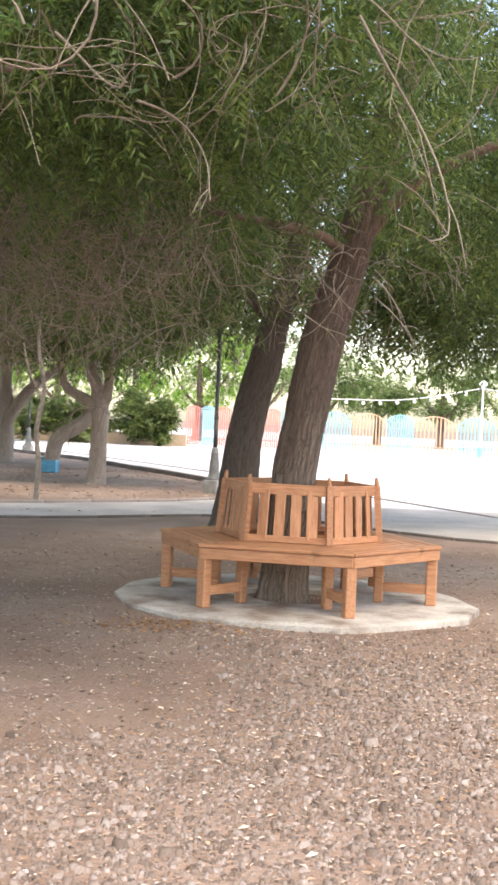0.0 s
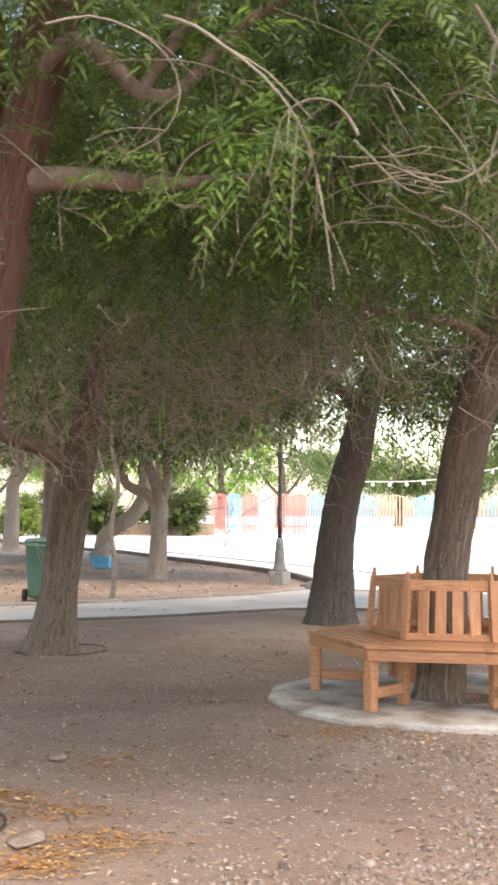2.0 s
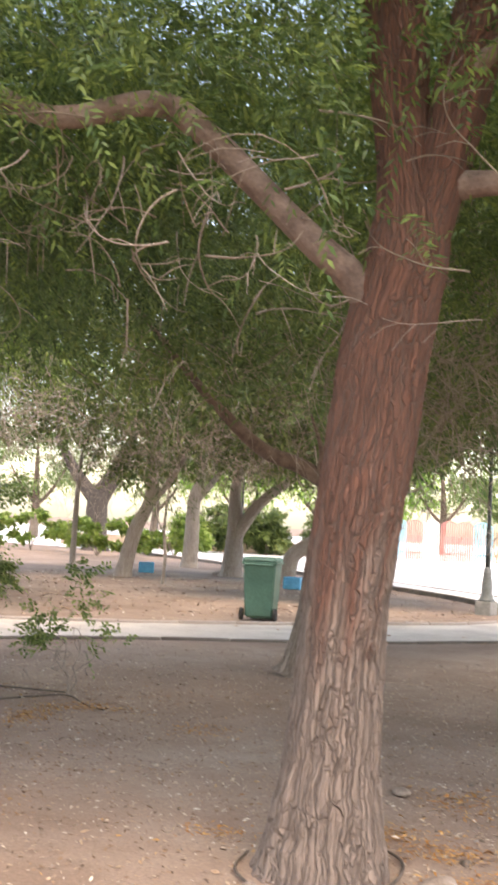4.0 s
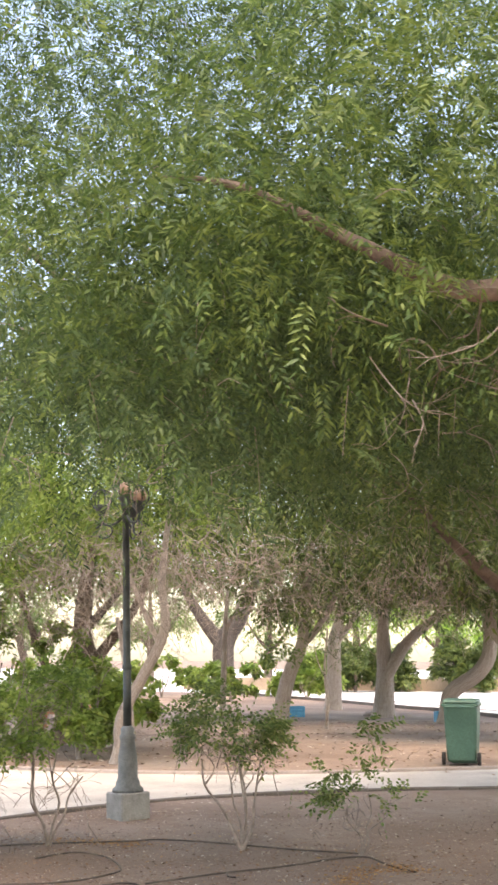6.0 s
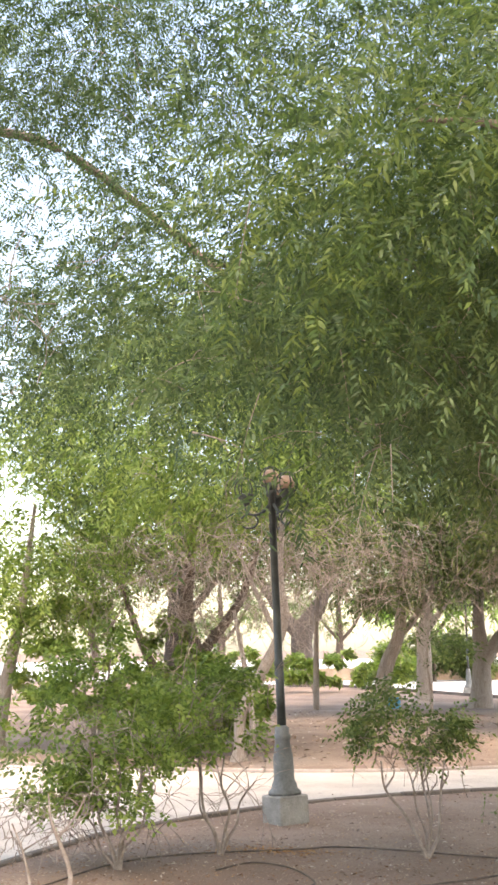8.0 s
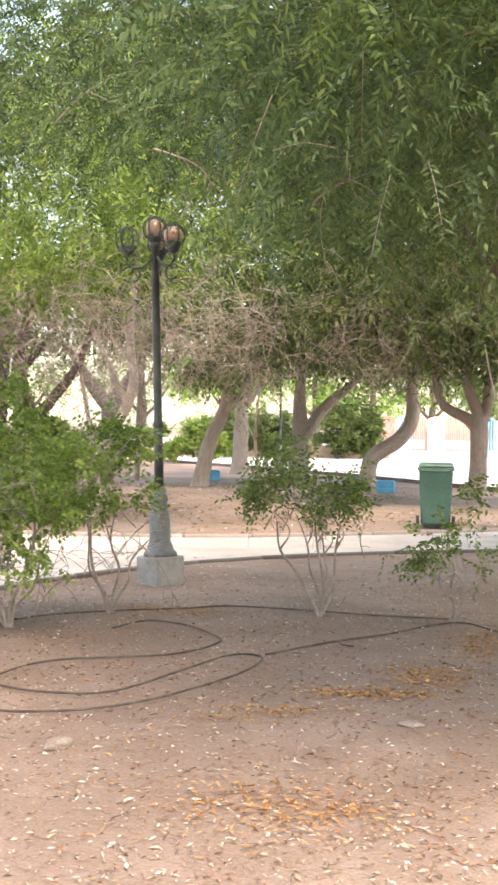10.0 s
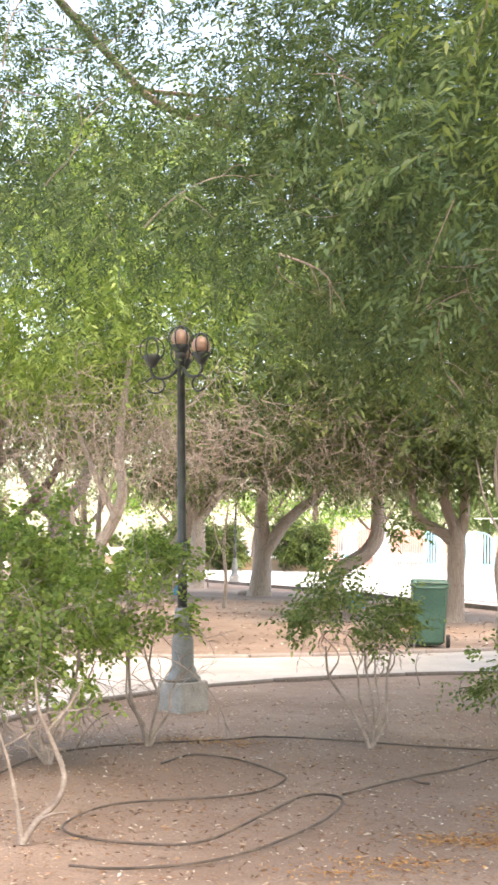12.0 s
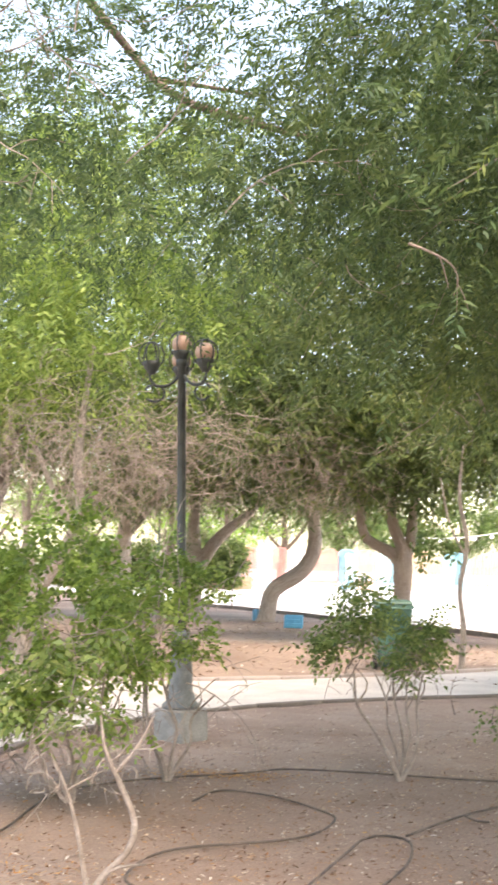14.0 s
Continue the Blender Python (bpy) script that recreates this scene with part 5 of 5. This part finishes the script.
def rock(x, y, s, seed, label="pale rounded stone half sunk in the earth"):
    rr = random.Random(seed)
    bm = bmesh.new()
    bmesh.ops.create_icosphere(bm, subdivisions=3, radius=1)
    o = rr.uniform(0, 50)
    for v in bm.verts:
        v.co *= 1 + 0.35 * noise.noise(v.co * 1.1 + Vector((o, 0, 0))) + 0.08 * noise.noise(v.co * 4 + Vector((o, 0, 0)))
    bmesh.ops.scale(bm, vec=s, verts=bm.verts[:])
    ob = part("rock", bm, ROCK, None, label, True)
    ob.matrix_basis = pose(x, y, s[2] * 0.25, 0, 0, rr.uniform(0, 180))
    tagged(ob, "", "rock", "stones on the earth")


for i, (x, y, s) in enumerate([(-2.95, 5.08, (0.08, 0.055, 0.045)), (-2.96, 4.85, (0.08, 0.05, 0.025)), (-2.68, 4.8, (0.05, 0.036, 0.03)), (-2.17, 5.48, (0.12, 0.08, 0.02)), (-2.82, 4.98, (0.04, 0.035, 0.03)),
                               (-7.42, 6.1, (0.075, 0.05, 0.03)), (-5.75, 6.75, (0.07, 0.05, 0.02)), (-2.36, 7.3, (0.07, 0.05, 0.025)), (-8.3, 36.3, (0.3, 0.2, 0.12))]):
    rock(x, y, s, 100 + i)


def chips(name, xy, size, mat, label, seed, lift=0.004, aspect=0.35, curl=0.25):
    """Dry leaves lying about: small curved two-quad blades."""
    rng = np.random.default_rng(seed)
    n = len(xy)
    a, s = rng.uniform(0, 2 * np.pi, n), size * rng.uniform(0.45, 1.4, n)
    d = np.stack([np.cos(a), np.sin(a), rng.normal(0, 0.18, n)], 1)
    w = np.stack([-np.sin(a), np.cos(a), rng.normal(0, 0.3, n)], 1) * (s * aspect / 2)[:, None]
    c = np.column_stack([xy, np.full(n, lift) + rng.uniform(0, 0.012, n)])
    c[:, 2] += np.array([0.022 * noise.noise((x * 0.7, y * 0.7, 0.3)) + 0.010 * noise.noise((x * 3, y * 3, 1.7)) - 0.018 for x, y in xy])
    h = np.zeros((n, 3))
    h[:, 2] = s * curl * rng.uniform(0, 1, n)
    d = d * s[:, None] / 2
    v = np.stack([c - d, c + w + h * 0.6, c + d, c - w + h * 0.4], 1).reshape(-1, 3)
    put(name, mesh_np(name, v, np.arange(4 * n).reshape(-1, 4), mat), None, label, name.replace("_", " "), "stuff")


def pebbles(xy, size, label, seed):
    """Low flat pebbles of five faces each."""
    rng = np.random.default_rng(seed)
    n = len(xy)
    s = size * rng.lognormal(0, 0.35, n)
    a0 = rng.uniform(0, 6.28, n)
    ang = a0[:, None] + np.linspace(0, 2 * np.pi, 4, endpoint=False)[None] + rng.normal(0, 0.25, (n, 4))
    asp = rng.uniform(0.5, 1.0, n)[:, None]
    x, y = np.cos(ang) * s[:, None], np.sin(ang) * s[:, None] * asp
    t = rng.uniform(0, 6.28, n)[:, None]
    rx, ry = x * np.cos(t) - y * np.sin(t), x * np.sin(t) + y * np.cos(t)
    base = np.array([0.022 * noise.noise((px * 0.7, py * 0.7, 0.3)) + 0.010 * noise.noise((px * 3, py * 3, 1.7)) - 0.018 for px, py in xy])
    low = np.stack([xy[:, :1] + rx, xy[:, 1:] + ry, np.repeat((base - 0.002)[:, None], 4, 1)], -1)
    high = np.stack([xy[:, :1] + rx * 0.66, xy[:, 1:] + ry * 0.66, base[:, None] + s[:, None] * rng.uniform(0.25, 0.8, (n, 1)) + rng.normal(0, 0.16, (n, 4)) * s[:, None]], -1)
    v = np.concatenate([low, high], 1).reshape(-1, 3)
    o = (np.arange(n) * 8)[:, None, None]
    f = (np.array([[i, (i + 1) % 4, 4 + (i + 1) % 4, 4 + i] for i in range(4)] + [[4, 5, 6, 7]])[None] + o).reshape(-1, 4)
    put("gravel", mesh_np("gravel", v, f, GRAVEL), None, label, "gravel", "stuff")


def spread(n, x0, x1, y0, y1, weight, seed):
    rng = np.random.default_rng(seed)
    p = np.column_stack([rng.uniform(x0, x1, n), rng.uniform(y0, y1, n)])
    return p[rng.uniform(0, 1, n) < weight(p)]


def gravel_weight(p):
    """Dense towards the open side of the grove, thinning across a ragged edge."""
    edge = (p[:, 0] - (-0.9 + 0.28 * (p[:, 1] - 3.5))) + 0.5 * np.sin(p[:, 1] * 1.7) * 0.6 + 0.4 * np.sin(p[:, 0] * 2.3 + p[:, 1])
    fade = np.clip((8.6 - p[:, 1]) / 3.5, 0.06, 1)
    return np.clip(edge * 0.9 + 0.5, 0.02, 1) * fade


pebbles(spread(62000, -2.2, 2.4, 2.9, 9.0, gravel_weight, 201), 0.0125, "pinkish-grey gravel mixed with dry leaves", 202)
pebbles(spread(2600, -10, 3.0, 2.5, 13, lambda p: np.full(len(p), 0.5), 203), 0.009, "scattered small pale stones on the earth", 204)


def patches(p, spots, base):
    w = np.full(len(p), base)
    for x, y, sx, sy, k in spots:
        w += k * np.exp(-((p[:, 0] - x) / sx) ** 2 - ((p[:, 1] - y) / sy) ** 2)
    return np.clip(w, 0, 1)


chips("leaf_litter", spread(24000, -10, 3.2, 2.6, 15, lambda p: patches(p, [(-0.2, 8.0, 1.2, 0.7, 0.6), (-6.2, 5.2, 0.8, 0.6, 0.6), (-8.9, 7.4, 0.9, 0.5, 0.6), (-6.8, 3.6, 2, 1, 0.3), (0.8, 5, 1.5, 2.5, 0.4)], 0.42), 205), 0.038, LITTER,
      "dry brown leaves scattered over the earth", 206)
GOLD_SPOTS = [(-2.05, 5.15, 0.2, 0.18, 1.0), (-1.85, 5.5, 0.27, 0.18, 1.0), (-2.13, 6.05, 0.25, 0.14, 0.8), (-2.42, 6.3, 0.2, 0.15, 0.7), (-2.0, 7.15, 0.2, 0.3, 0.35), (-3.2, 6.05, 0.2, 0.15, 0.35), (-3.88, 9.0, 0.2, 0.2, 0.3),
              (-6.69, 6.75, 0.25, 0.10, 0.4), (-6.42, 7.0, 0.3, 0.10, 0.7), (-5.95, 7.5, 0.32, 0.14, 1.0), (-5.58, 8.05, 0.2, 0.28, 0.9), (-5.18, 9.0, 0.15, 0.4, 0.6), (-6.25, 5.3, 0.4, 0.25, 0.45), (-7.6, 10.45, 0.4, 0.15, 0.6),
              (-4.9, 9.6, 0.25, 0.2, 0.5), (-0.6, 8.3, 0.5, 0.25, 0.3), (-2.1, 5.0, 0.2, 0.1, 0.4), (-2.57, 4.77, 0.14, 0.08, 0.3), (-8.8, 7.6, 0.5, 0.25, 0.15)]
chips("yellow_leaves", spread(330000, -10, 1.5, 4.4, 11.5, lambda p: patches(p, GOLD_SPOTS, 0.0015), 207), 0.034, GOLD, "drifts of fallen yellow-orange leaves on the earth", 208, 0.008, 0.28)
chips("leaf_litter", spread(100000, -10, 3.2, 2.4, 13, lambda p: patches(p, [(-6.4, 4.6, 1.5, 1.2, 0.3), (-8.9, 7.4, 0.9, 0.5, 0.4), (-2.5, 7.0, 2.5, 2.5, 0.25), (0.6, 6.5, 2.0, 2.5, 0.5), (-6.2, 5.3, 0.7, 0.5, 0.6)], 0.34), 215), 0.026, LITTER,
      "fine dry crumbs of leaf on the earth", 216)
chips("brown_leaves", spread(26000, -9.6, -4.2, 3.6, 11, lambda p: patches(p, [(-7.4, 8.0, 1.3, 1.2, 0.3), (-6.3, 5.6, 1.2, 0.5, 0.5), (-7.9, 10.3, 1.2, 0.3, 0.3)], 0.2), 221), 0.03, GOLD_BROWN,
      "scattered curled brown leaves on the earth", 222)
chips("leaf_litter", spread(9000, -13, -1, 17.5, 34, lambda p: np.full(len(p), 0.4), 209), 0.09, LITTER, "dry brown leaves on the island's earth", 210)
